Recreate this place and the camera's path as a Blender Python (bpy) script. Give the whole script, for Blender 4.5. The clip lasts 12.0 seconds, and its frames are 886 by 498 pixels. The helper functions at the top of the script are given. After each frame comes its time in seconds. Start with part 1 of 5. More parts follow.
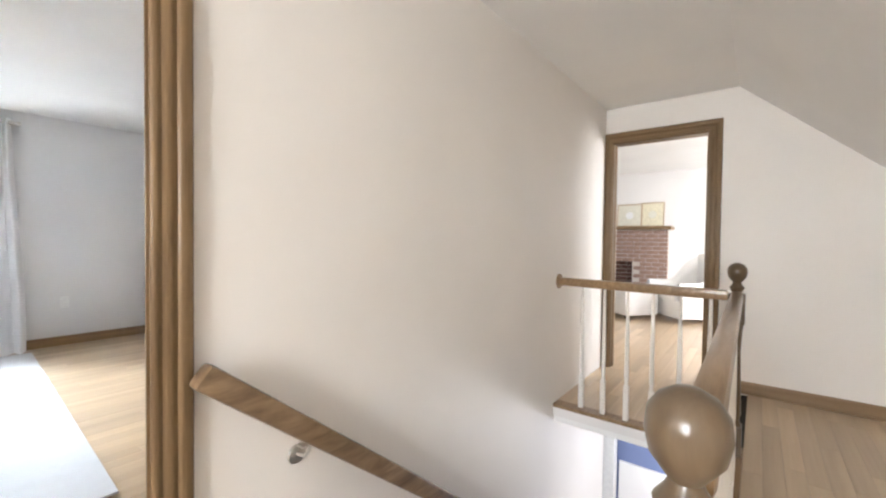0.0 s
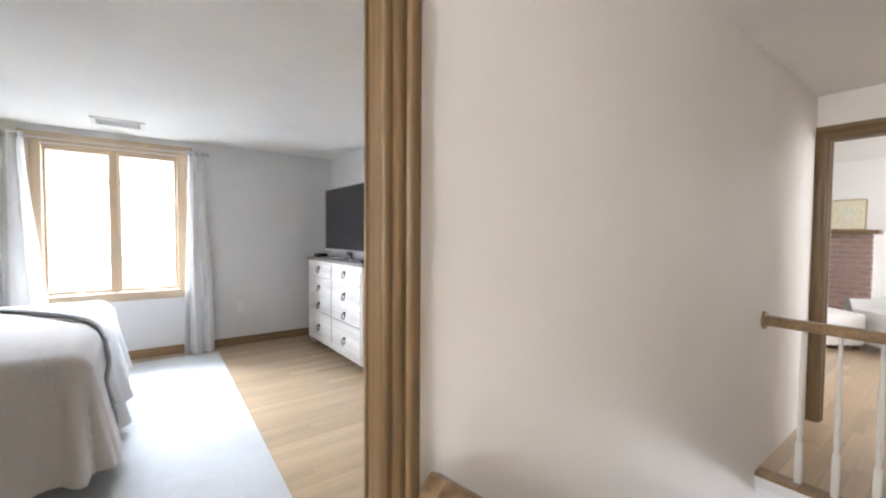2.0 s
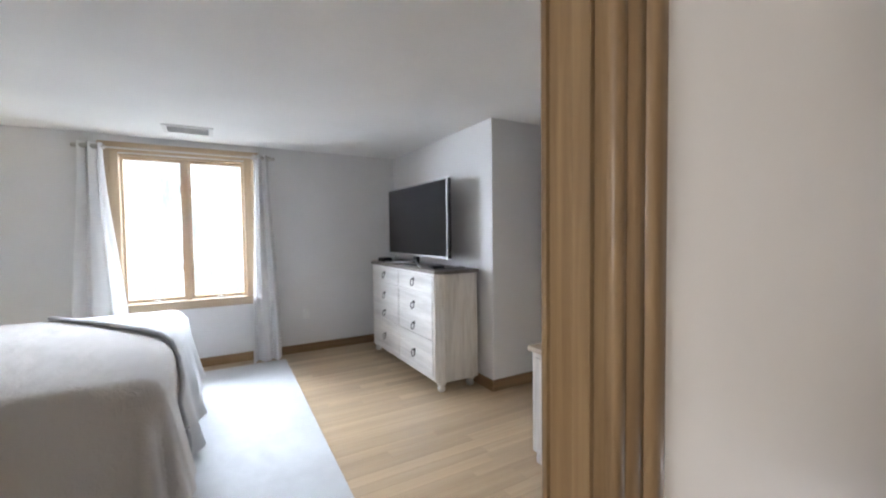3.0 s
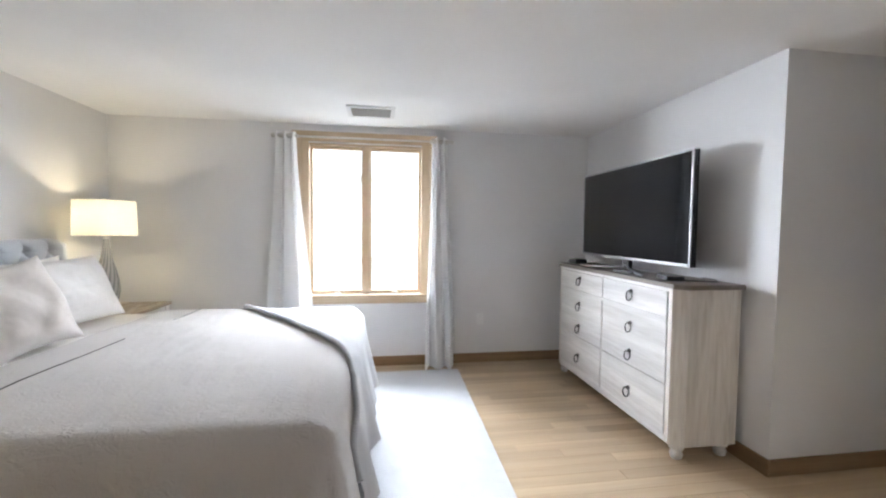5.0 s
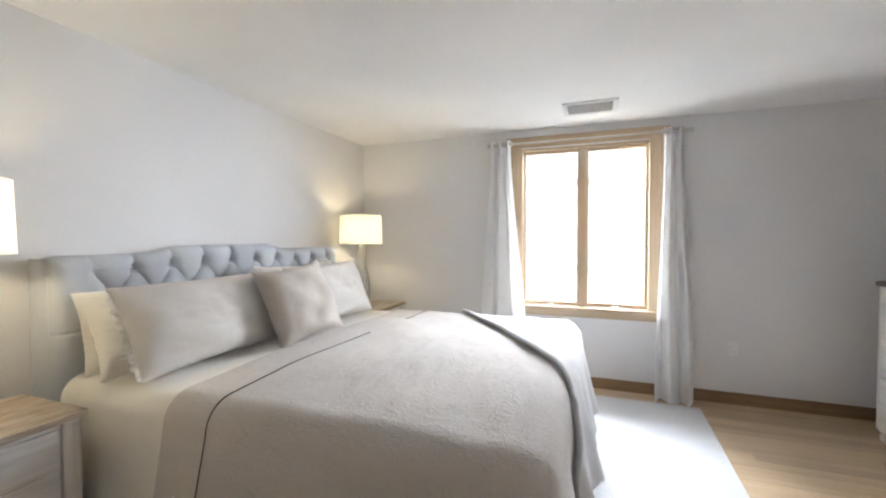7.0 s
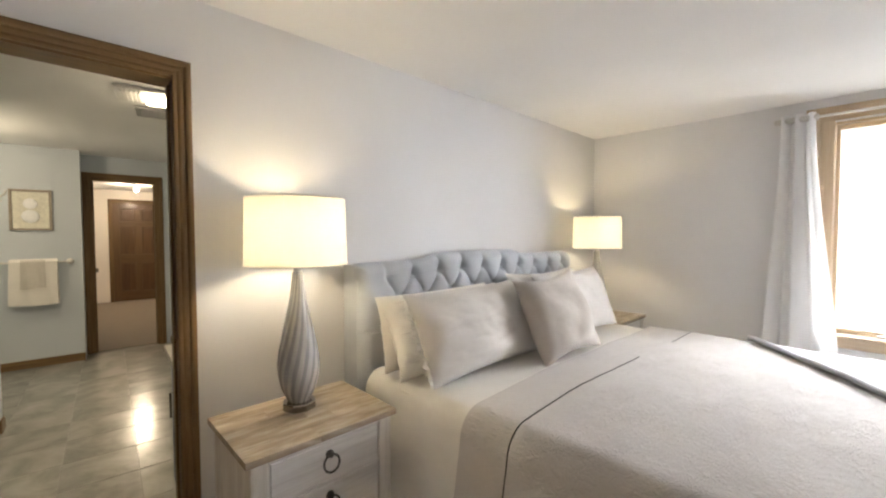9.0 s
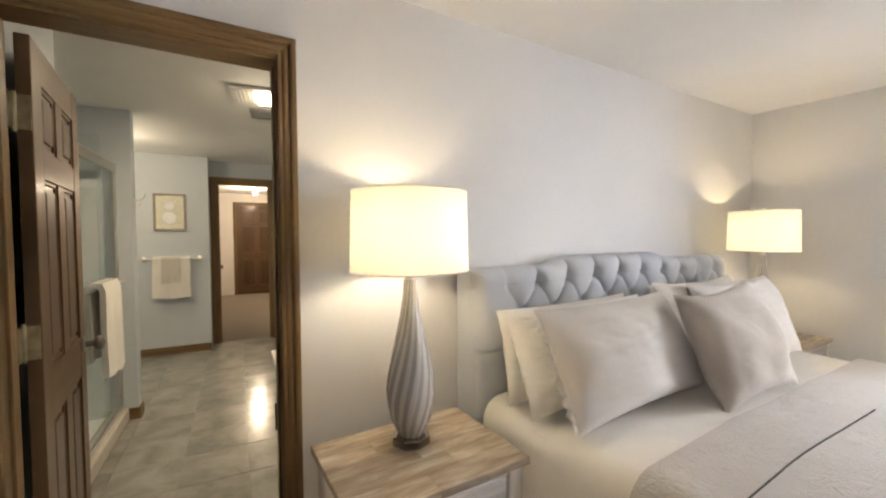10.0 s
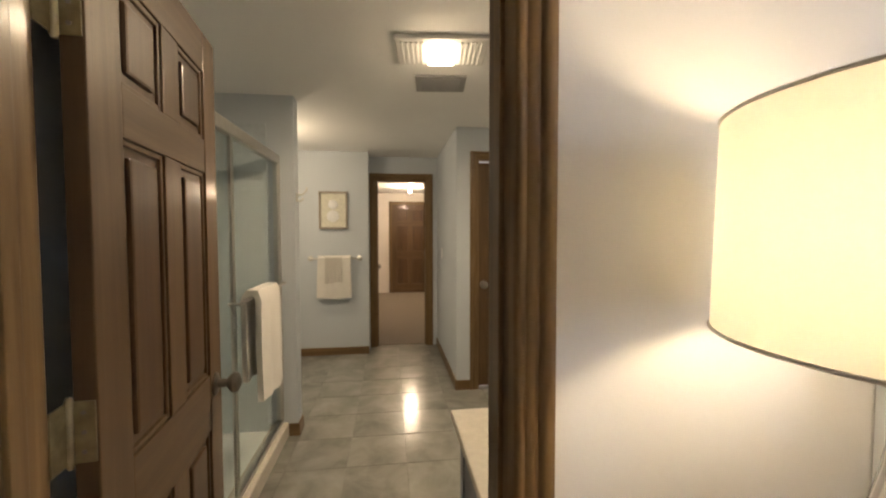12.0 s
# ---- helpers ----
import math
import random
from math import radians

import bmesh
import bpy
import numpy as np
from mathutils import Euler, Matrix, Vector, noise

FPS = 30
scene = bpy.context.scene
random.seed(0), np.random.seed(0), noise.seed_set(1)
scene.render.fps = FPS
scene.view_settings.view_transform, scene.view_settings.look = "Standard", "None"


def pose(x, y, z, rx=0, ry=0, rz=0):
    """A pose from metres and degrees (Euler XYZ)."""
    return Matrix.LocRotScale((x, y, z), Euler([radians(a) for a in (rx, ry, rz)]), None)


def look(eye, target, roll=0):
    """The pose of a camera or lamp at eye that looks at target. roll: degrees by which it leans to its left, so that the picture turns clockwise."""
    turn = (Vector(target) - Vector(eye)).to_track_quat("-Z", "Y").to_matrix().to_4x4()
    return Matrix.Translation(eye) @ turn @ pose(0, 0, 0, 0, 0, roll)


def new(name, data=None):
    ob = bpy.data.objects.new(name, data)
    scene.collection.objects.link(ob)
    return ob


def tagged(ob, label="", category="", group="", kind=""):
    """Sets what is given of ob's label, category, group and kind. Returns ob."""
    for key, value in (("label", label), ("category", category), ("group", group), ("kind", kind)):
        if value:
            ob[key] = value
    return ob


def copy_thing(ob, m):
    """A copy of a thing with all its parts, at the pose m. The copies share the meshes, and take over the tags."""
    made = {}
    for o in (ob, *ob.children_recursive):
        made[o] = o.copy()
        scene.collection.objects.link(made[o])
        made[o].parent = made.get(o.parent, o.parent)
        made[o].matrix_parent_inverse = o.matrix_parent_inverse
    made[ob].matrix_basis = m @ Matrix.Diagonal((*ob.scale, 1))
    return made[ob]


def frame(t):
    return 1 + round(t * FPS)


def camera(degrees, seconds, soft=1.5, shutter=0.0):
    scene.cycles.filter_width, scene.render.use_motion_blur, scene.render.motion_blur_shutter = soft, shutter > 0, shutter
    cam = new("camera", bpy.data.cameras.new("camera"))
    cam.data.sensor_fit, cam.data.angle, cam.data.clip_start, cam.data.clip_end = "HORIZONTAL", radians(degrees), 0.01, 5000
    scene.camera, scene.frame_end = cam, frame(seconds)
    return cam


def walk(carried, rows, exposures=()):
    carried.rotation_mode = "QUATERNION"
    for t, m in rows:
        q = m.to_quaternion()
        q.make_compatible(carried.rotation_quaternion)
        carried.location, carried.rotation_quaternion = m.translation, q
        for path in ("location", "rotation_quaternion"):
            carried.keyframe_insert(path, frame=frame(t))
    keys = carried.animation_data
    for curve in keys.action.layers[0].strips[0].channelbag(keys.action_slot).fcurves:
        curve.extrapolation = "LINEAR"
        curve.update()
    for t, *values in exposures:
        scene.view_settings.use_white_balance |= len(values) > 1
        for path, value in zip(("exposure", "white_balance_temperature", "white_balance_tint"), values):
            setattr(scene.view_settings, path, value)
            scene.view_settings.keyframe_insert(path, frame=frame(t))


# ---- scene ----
cam = camera(95.4, 12.0, soft=2.2)
PATH = [
    (0, (0.972, 0.813, 1.124), (-0.261, 2.386, 1.079), 0.7),
    (0.5, (0.924, 0.783, 1.2), (-0.404, 2.278, 1.149), 0.7),
    (1, (0.869, 0.773, 1.26), (-0.556, 2.176, 1.21), 0.7),
    (1.5, (0.761, 0.762, 1.3), (-0.759, 2.06, 1.244), 0.8),
    (2, (0.592, 0.742, 1.314), (-1.008, 1.940, 1.242), 0.4),
    (2.5, (0.396, 0.749, 1.347), (-1.272, 1.851, 1.264), 0.0),
    (3, (0.175, 0.737, 1.350), (-1.556, 1.734, 1.271), -0.7),
    (5, (-0.688, 0.686, 1.333), (-2.663, 0.985, 1.238), 0.6),
    (5.5, (-0.819, 0.656, 1.344), (-2.816, 0.718, 1.246), 0.3),
    (6, (-0.872, 0.646, 1.328), (-2.861, 0.446, 1.25), 0.1),
    (6.5, (-0.87, 0.653, 1.317), (-2.815, 0.191, 1.256), 0.0),
    (8.5, (-0.83, 0.3, 1.353), (-2.369, -0.975, 1.285), -0.2),
    (9, (-0.822, 0.158, 1.385), (-2.206, -1.284, 1.311), -0.1),
    (9.5, (-0.86, 0.001, 1.392), (-2.077, -1.584, 1.318), -0.2),
    (10, (-0.918, -0.208, 1.388), (-1.954, -1.917, 1.31), -0.2),
    (10.5, (-0.938, -0.416, 1.375), (-1.785, -2.226, 1.298), -0.1),
    (11, (-0.942, -0.621, 1.387), (-1.61, -2.504, 1.305), -0.3),
    (11.5, (-0.944, -0.864, 1.396), (-1.466, -2.793, 1.312), -0.2),
    (12, (-0.928, -1.102, 1.386), (-1.333, -3.059, 1.306), -0.1),
]
walk(cam, [(t, look(eye, target, roll)) for t, eye, target, roll in PATH],
     exposures=[(0.0, 1.3, 5950, 9), (0.8, 1.22, 5950, 9), (1.5, 1.1, 6000, 10), (2.5, 0.68, 5850, 10), (3.2, 0.46, 5800, 10), (4.8, 0.56, 5950, 11), (6.7, 0.58, 6150, 11), (8.5, 0.55, 6500, 12), (10.0, 0.58, 6650, 14), (12.0, 0.45, 7000, 17)])

# ---- world, large lights ----
world = bpy.data.worlds.new("world")
scene.world = world
world.use_nodes = True
wn = world.node_tree
sky = wn.nodes.new("ShaderNodeTexSky")
sky.sky_type, sky.sun_disc = "NISHITA", False
sky.sun_elevation, sky.sun_rotation = radians(40), radians(60)
wn.links.new(sky.outputs[0], wn.nodes["Background"].inputs[0])
wn.nodes["Background"].inputs[1].default_value = 0.12


def lamp(name, kind, m, watts, colour, size=0.1, size_y=0.0):
    data = bpy.data.lights.new(name, kind)
    data.energy, data.color = watts, colour
    if kind == "AREA":
        data.shape, data.size, data.size_y = "RECTANGLE", size, size_y or size
    else:
        data.shadow_soft_size = size
    ob = new(name, data)
    ob.matrix_world = m
    return ob


sun = bpy.data.lights.new("sun", "SUN")
sun.energy, sun.angle, sun.color = 0.8, radians(15), (1.0, 0.97, 0.92)
new("sun", sun).matrix_world = look((0, 0, 0), (-math.sin(radians(60)), -0.5, -0.84))

# daylight lamps outside the windows, bulbs in the lamps that the rooms have
lamp("daylight_bedroom", "AREA", look((-8.6, 0.53, 4.4), (-4.0, 0.53, 1.0)), 1850, (0.93, 0.955, 1.0), 5.0, 2.0)
lamp("daylight_left", "AREA", look((-7.6, -3.3, 1.9), (-4.6, 0.5, 1.4)), 720, (0.93, 0.955, 1.0), 3.6, 2.8)
lamp("daylight_right", "AREA", look((-7.6, 4.4, 1.9), (-4.6, 0.55, 1.4)), 560, (0.93, 0.955, 1.0), 3.6, 2.8)
lamp("daylight_living", "AREA", look((3.6, 7.2, 1.5), (2.0, 7.2, 1.4)), 98, (1.0, 0.97, 0.95), 2.2, 1.6)
# added hall fill, set at an unseen opening behind the stairs
lamp("daylight_hall", "AREA", look((1.0, -1.95, 1.6), (0.8, 0.0, 1.5)), 76, (1.0, 0.965, 0.92), 1.0, 1.2)
lamp("bulb_near", "POINT", pose(-1.517, -1.410, 1.385), 6.0, (1.0, 0.83, 0.54), 0.045)
lamp("bulb_far", "POINT", pose(-4.10, -1.39, 1.385), 5.6, (1.0, 0.83, 0.52), 0.045)
lamp("bulb_corner", "POINT", pose(-1.30, 2.57, 1.60), 5.0, (1.0, 0.82, 0.55), 0.03)
lamp("bulb_far_room", "POINT", pose(-1.9, -9.0, 2.12), 40.0, (1.0, 0.82, 0.58), 0.05)
# added fill without a fixture, brightens the foot of the stairs
lamp("lower_hall", "POINT", pose(0.9, 4.4, -0.7), 16.0, (1.0, 0.95, 0.9), 0.1)


# ---- materials ----
def material(name):
    m = bpy.data.materials.new(name)
    m.use_nodes = True
    return m, m.node_tree, m.node_tree.nodes["Principled BSDF"]


def node(nt, kind, **sets):
    n = nt.nodes.new(kind)
    for key, value in sets.items():
        n.inputs[key.replace("_", " ")].default_value = value
    return n


def coords(nt, scale=(1, 1, 1)):
    c = nt.nodes.new("ShaderNodeTexCoord")
    mp = nt.nodes.new("ShaderNodeMapping")
    mp.inputs["Scale"].default_value = scale
    nt.links.new(c.outputs["Object"], mp.inputs[0])
    return mp


def ramp(nt, source, stops):
    r = nt.nodes.new("ShaderNodeValToRGB")
    while len(r.color_ramp.elements) < len(stops):
        r.color_ramp.elements.new(0.5)
    for e, (p, c) in zip(r.color_ramp.elements, stops):
        e.position, e.color = p, (*c, 1)
    nt.links.new(source, r.inputs[0])
    return r


def bump(nt, b, height, strength, distance=0.01):
    n = nt.nodes.new("ShaderNodeBump")
    n.inputs["Strength"].default_value, n.inputs["Distance"].default_value = strength, distance
    nt.links.new(height, n.inputs["Height"])
    nt.links.new(n.outputs[0], b.inputs["Normal"])


def shade(c, k):
    return tuple(min(1.0, v * k) for v in c)


def plaster(name, colour, rough=0.75, spread=0.04, fine=0.12):
    """Rolled wall paint: faint blotches and orange-peel relief."""
    m, nt, b = material(name)
    mp = coords(nt)
    big = node(nt, "ShaderNodeTexNoise", Scale=1.3, Detail=3.0)
    nt.links.new(mp.outputs[0], big.inputs["Vector"])
    r = ramp(nt, big.outputs["Fac"], [(0.3, shade(colour, 1 - spread)), (0.7, shade(colour, 1 + spread / 2))])
    nt.links.new(r.outputs[0], b.inputs["Base Color"])
    small = node(nt, "ShaderNodeTexNoise", Scale=220.0, Detail=2.0)
    nt.links.new(mp.outputs[0], small.inputs["Vector"])
    bump(nt, b, small.outputs["Fac"], fine, 0.002)
    b.inputs["Roughness"].default_value = rough
    return m


def blend(a, b, k):
    return tuple(x + (y - x) * k for x, y in zip(a, b))


def timber(name, dark, mid, light, scale=(14, 14, 1.0), rough=0.35, per_piece=0.0, gloss=0.3, grain=0.15, soft=0.5):
    """Wood with its grain along the axis of the smallest scale; soft evens out the streaks."""
    m, nt, b = material(name)
    mp = coords(nt, scale)
    wide = coords(nt, tuple(v * 0.22 for v in scale))
    if per_piece:
        info = nt.nodes.new("ShaderNodeObjectInfo")
        shift = nt.nodes.new("ShaderNodeVectorMath")
        shift.operation = "SCALE"
        shift.inputs[0].default_value = (37, 91, 53)
        nt.links.new(info.outputs["Random"], shift.inputs["Scale"])
        nt.links.new(shift.outputs[0], mp.inputs["Location"])
        nt.links.new(shift.outputs[0], wide.inputs["Location"])
    n1 = node(nt, "ShaderNodeTexNoise", Scale=2.0, Detail=5.0, Roughness=0.6, Distortion=0.5)
    nt.links.new(mp.outputs[0], n1.inputs["Vector"])
    r = ramp(nt, n1.outputs["Fac"], [(0.26, blend(dark, mid, soft)), (0.5, mid), (0.74, blend(light, mid, soft))])
    # broad tone along the board and a slight fine streak
    n3 = node(nt, "ShaderNodeTexNoise", Scale=1.6, Detail=2.0, Distortion=0.4)
    nt.links.new(wide.outputs[0], n3.inputs["Vector"])
    tone = nt.nodes.new("ShaderNodeMapRange")
    tone.inputs["From Min"].default_value, tone.inputs["From Max"].default_value = 0.3, 0.7
    tone.inputs["To Min"].default_value, tone.inputs["To Max"].default_value = 0.84, 1.14
    nt.links.new(n3.outputs["Fac"], tone.inputs["Value"])
    value = tone.outputs[0]
    if per_piece:
        mr = nt.nodes.new("ShaderNodeMapRange")
        mr.inputs["To Min"].default_value, mr.inputs["To Max"].default_value = 1 - per_piece, 1 + per_piece
        nt.links.new(info.outputs["Random"], mr.inputs["Value"])
        mul = nt.nodes.new("ShaderNodeMath")
        mul.operation = "MULTIPLY"
        nt.links.new(mr.outputs[0], mul.inputs[0])
        nt.links.new(value, mul.inputs[1])
        value = mul.outputs[0]
    hsv = nt.nodes.new("ShaderNodeHueSaturation")
    nt.links.new(value, hsv.inputs["Value"])
    nt.links.new(r.outputs[0], hsv.inputs["Color"])
    nt.links.new(hsv.outputs[0], b.inputs["Base Color"])
    n2 = node(nt, "ShaderNodeTexNoise", Scale=9.0, Detail=5.0)
    nt.links.new(mp.outputs[0], n2.inputs["Vector"])
    bump(nt, b, n2.outputs["Fac"], grain * 0.7, 0.002)
    b.inputs["Roughness"].default_value = rough
    b.inputs["Coat Weight"].default_value = gloss
    b.inputs["Coat Roughness"].default_value = 0.14
    b.inputs["Specular IOR Level"].default_value = 0.25
    return m


def cloth(name, colour, weave=500.0, rough=0.95, spread=0.08, wrinkle=5.0, strength=0.35, sheen=0.25, stretch=(1, 1, 1)):
    m, nt, b = material(name)
    mp = coords(nt, stretch)
    n1 = node(nt, "ShaderNodeTexNoise", Scale=wrinkle, Detail=5.0, Roughness=0.6)
    n2 = node(nt, "ShaderNodeTexNoise", Scale=weave, Detail=2.0)
    for n in (n1, n2):
        nt.links.new(mp.outputs[0], n.inputs["Vector"])
    mix = nt.nodes.new("ShaderNodeMath")
    mix.operation = "MULTIPLY_ADD"
    mix.inputs[1].default_value = 0.3
    nt.links.new(n2.outputs["Fac"], mix.inputs[0])
    nt.links.new(n1.outputs["Fac"], mix.inputs[2])
    r = ramp(nt, mix.outputs[0], [(0.35, shade(colour, 1 - spread)), (0.9, shade(colour, 1 + spread / 2))])
    nt.links.new(r.outputs[0], b.inputs["Base Color"])
    bump(nt, b, mix.outputs[0], strength, 0.012)
    b.inputs["Roughness"].default_value = rough
    b.inputs["Sheen Weight"].default_value = sheen
    return m


def crinkled(name, colour):
    """Soft woven blanket with short shallow creases."""
    m, nt, b = material(name)
    mp = coords(nt, (1.5, 1.0, 1.0))
    n1 = node(nt, "ShaderNodeTexNoise", Scale=24.0, Detail=4.0, Roughness=0.6, Distortion=0.9)
    n2 = node(nt, "ShaderNodeTexNoise", Scale=190.0, Detail=2.0)
    n3 = node(nt, "ShaderNodeTexNoise", Scale=2.2, Detail=3.0)
    for n in (n1, n2, n3):
        nt.links.new(mp.outputs[0], n.inputs["Vector"])
    ridge = nt.nodes.new("ShaderNodeMath")
    ridge.operation = "SUBTRACT"
    ridge.inputs[1].default_value = 0.5
    nt.links.new(n1.outputs["Fac"], ridge.inputs[0])
    up = nt.nodes.new("ShaderNodeMath")
    up.operation = "ABSOLUTE"
    nt.links.new(ridge.outputs[0], up.inputs[0])
    mix = nt.nodes.new("ShaderNodeMath")
    mix.operation = "MULTIPLY_ADD"
    mix.inputs[1].default_value = 0.10
    nt.links.new(n2.outputs["Fac"], mix.inputs[0])
    nt.links.new(up.outputs[0], mix.inputs[2])
    r = ramp(nt, n3.outputs["Fac"], [(0.3, shade(colour, 0.95)), (0.7, shade(colour, 1.03))])
    nt.links.new(r.outputs[0], b.inputs["Base Color"])
    bump(nt, b, mix.outputs[0], 0.6, 0.016)
    b.inputs["Roughness"].default_value = 0.95
    b.inputs["Sheen Weight"].default_value = 0.3
    return m


def curtain_cloth(name, colour):
    """Thin cotton that lets some daylight through."""
    m = cloth(name, colour, weave=700, strength=0.06, spread=0.04, wrinkle=3.0)
    nt = m.node_tree
    b, out = nt.nodes["Principled BSDF"], nt.nodes["Material Output"]
    t = node(nt, "ShaderNodeBsdfTranslucent", Color=(*colour, 1))
    mix = node(nt, "ShaderNodeMixShader", Fac=0.28)
    nt.links.new(b.outputs[0], mix.inputs[1])
    nt.links.new(t.outputs[0], mix.inputs[2])
    nt.links.new(mix.outputs[0], out.inputs["Surface"])
    return m


def plain(name, colour, rough=0.5, metal=0.0, speckle=0.05, scale=40.0):
    m, nt, b = material(name)
    mp = coords(nt)
    n1 = node(nt, "ShaderNodeTexNoise", Scale=scale, Detail=3.0)
    nt.links.new(mp.outputs[0], n1.inputs["Vector"])
    r = ramp(nt, n1.outputs["Fac"], [(0.3, shade(colour, 1 - speckle)), (0.7, shade(colour, 1 + speckle))])
    nt.links.new(r.outputs[0], b.inputs["Base Color"])
    b.inputs["Roughness"].default_value, b.inputs["Metallic"].default_value = rough, metal
    return m


def glowing(name, colour, strength):
    m, nt, b = material(name)
    b.inputs["Base Color"].default_value = (*colour, 1)
    b.inputs["Emission Color"].default_value = (*colour, 1)
    b.inputs["Emission Strength"].default_value = strength
    return m


def clear_glass(name, tint=(0.95, 0.98, 0.97), rough=0.0):
    m, nt, b = material(name)
    b.inputs["Base Color"].default_value = (*tint, 1)
    b.inputs["Roughness"].default_value = rough
    b.inputs["Transmission Weight"].default_value = 1.0
    b.inputs["IOR"].default_value = 1.1
    return m


def lampshade_cloth(name):
    m, nt, b = material(name)
    out = nt.nodes["Material Output"]
    d = node(nt, "ShaderNodeBsdfDiffuse", Color=(0.86, 0.82, 0.72, 1))
    t = node(nt, "ShaderNodeBsdfTranslucent", Color=(0.95, 0.9, 0.76, 1))
    mix = nt.nodes.new("ShaderNodeMixShader")
    mp = coords(nt)
    w = node(nt, "ShaderNodeTexNoise", Scale=160.0, Detail=3.0)
    nt.links.new(mp.outputs[0], w.inputs["Vector"])
    mr = nt.nodes.new("ShaderNodeMapRange")
    mr.inputs["To Min"].default_value, mr.inputs["To Max"].default_value = 0.24, 0.29
    nt.links.new(w.outputs["Fac"], mr.inputs["Value"])
    nt.links.new(mr.outputs[0], mix.inputs[0])
    nt.links.new(d.outputs[0], mix.inputs[1])
    nt.links.new(t.outputs[0], mix.inputs[2])
    nt.links.new(mix.outputs[0], out.inputs["Surface"])
    return m


def swirled_glass(name):
    """Grey and white ribbons that twist up the lamp's body."""
    m, nt, b = material(name)
    c = nt.nodes.new("ShaderNodeTexCoord")
    sep = nt.nodes.new("ShaderNodeSeparateXYZ")
    nt.links.new(c.outputs["Object"], sep.inputs[0])
    ang = nt.nodes.new("ShaderNodeMath")
    ang.operation = "ARCTAN2"
    nt.links.new(sep.outputs[1], ang.inputs[0])
    nt.links.new(sep.outputs[0], ang.inputs[1])
    tw = nt.nodes.new("ShaderNodeMath")
    tw.operation = "MULTIPLY_ADD"
    tw.inputs[1].default_value = -2.6
    nt.links.new(sep.outputs[2], tw.inputs[0])
    nt.links.new(ang.outputs[0], tw.inputs[2])
    k = nt.nodes.new("ShaderNodeMath")
    k.operation = "MULTIPLY"
    k.inputs[1].default_value = 14.0
    nt.links.new(tw.outputs[0], k.inputs[0])
    s = nt.nodes.new("ShaderNodeMath")
    s.operation = "SINE"
    nt.links.new(k.outputs[0], s.inputs[0])
    wob = node(nt, "ShaderNodeTexNoise", Scale=9.0, Detail=2.0)
    add = nt.nodes.new("ShaderNodeMath")
    add.operation = "MULTIPLY_ADD"
    add.inputs[1].default_value = 1.1
    nt.links.new(wob.outputs["Fac"], add.inputs[0])
    nt.links.new(s.outputs[0], add.inputs[2])
    r = ramp(nt, add.outputs[0], [(0.0, (0.50, 0.485, 0.47)), (0.55, (0.42, 0.41, 0.40)), (1.0, (0.31, 0.305, 0.305))])
    nt.links.new(r.outputs[0], b.inputs["Base Color"])
    b.inputs["Roughness"].default_value = 0.12
    b.inputs["Coat Weight"].default_value = 0.6
    return m


def tile_stone(name):
    m, nt, b = material(name)
    mp = coords(nt)
    info = nt.nodes.new("ShaderNodeObjectInfo")
    shift = nt.nodes.new("ShaderNodeVectorMath")
    shift.operation = "SCALE"
    shift.inputs[0].default_value = (31, 17, 9)
    nt.links.new(info.outputs["Random"], shift.inputs["Scale"])
    nt.links.new(shift.outputs[0], mp.inputs["Location"])
    n1 = node(nt, "ShaderNodeTexNoise", Scale=3.6, Detail=6.0, Roughness=0.6, Distortion=0.5)
    nt.links.new(mp.outputs[0], n1.inputs["Vector"])
    r = ramp(nt, n1.outputs["Fac"], [(0.3, (0.21, 0.20, 0.18)), (0.5, (0.29, 0.28, 0.25)), (0.7, (0.37, 0.355, 0.32))])
    nt.links.new(r.outputs[0], b.inputs["Base Color"])
    bump(nt, b, n1.outputs["Fac"], 0.15, 0.004)
    b.inputs["Roughness"].default_value = 0.18
    return m


def view_outside(name):
    """Pale overcast light behind bare trees."""
    m, nt, b = material(name)
    out = nt.nodes["Material Output"]
    mp = coords(nt, (1, 2.2, 0.5))
    n1 = node(nt, "ShaderNodeTexNoise", Scale=1.2, Detail=8.0, Roughness=0.7)
    nt.links.new(mp.outputs[0], n1.inputs["Vector"])
    r = ramp(nt, n1.outputs["Fac"], [(0.36, (0.50, 0.53, 0.50)), (0.60, (0.95, 0.97, 1.0))])
    e = node(nt, "ShaderNodeEmission", Strength=1.45)
    nt.links.new(r.outputs[0], e.inputs[0])
    nt.links.new(e.outputs[0], out.inputs["Surface"])
    return m


M_WALL = plaster("grey_wall_paint", (0.75, 0.745, 0.745))
M_BATH = plaster("blue_grey_bath_paint", (0.56, 0.60, 0.64))
M_HALL = plaster("cream_hall_paint", (0.80, 0.755, 0.70), rough=0.5)
M_WHITE = plaster("white_wall_paint", (0.80, 0.78, 0.76))
M_CEIL = plaster("ceiling_paint", (0.87, 0.865, 0.85), fine=0.2)
M_BLUE = plaster("blue_lower_paint", (0.16, 0.20, 0.36))
M_TRIM_V = timber("oak_trim_upright", (0.095, 0.055, 0.024), (0.175, 0.108, 0.050), (0.255, 0.166, 0.082), (22, 22, 1.2), 0.45, gloss=0.14, soft=0.3)
M_TRIM_X = timber("oak_trim_along_x", (0.095, 0.055, 0.024), (0.175, 0.108, 0.050), (0.255, 0.166, 0.082), (1.2, 22, 22), 0.45, gloss=0.14, soft=0.3)
M_BASE_X = timber("oak_baseboard_along_x", (0.16, 0.10, 0.05), (0.25, 0.165, 0.09), (0.34, 0.235, 0.14), (1.2, 22, 22), 0.42, gloss=0.08)
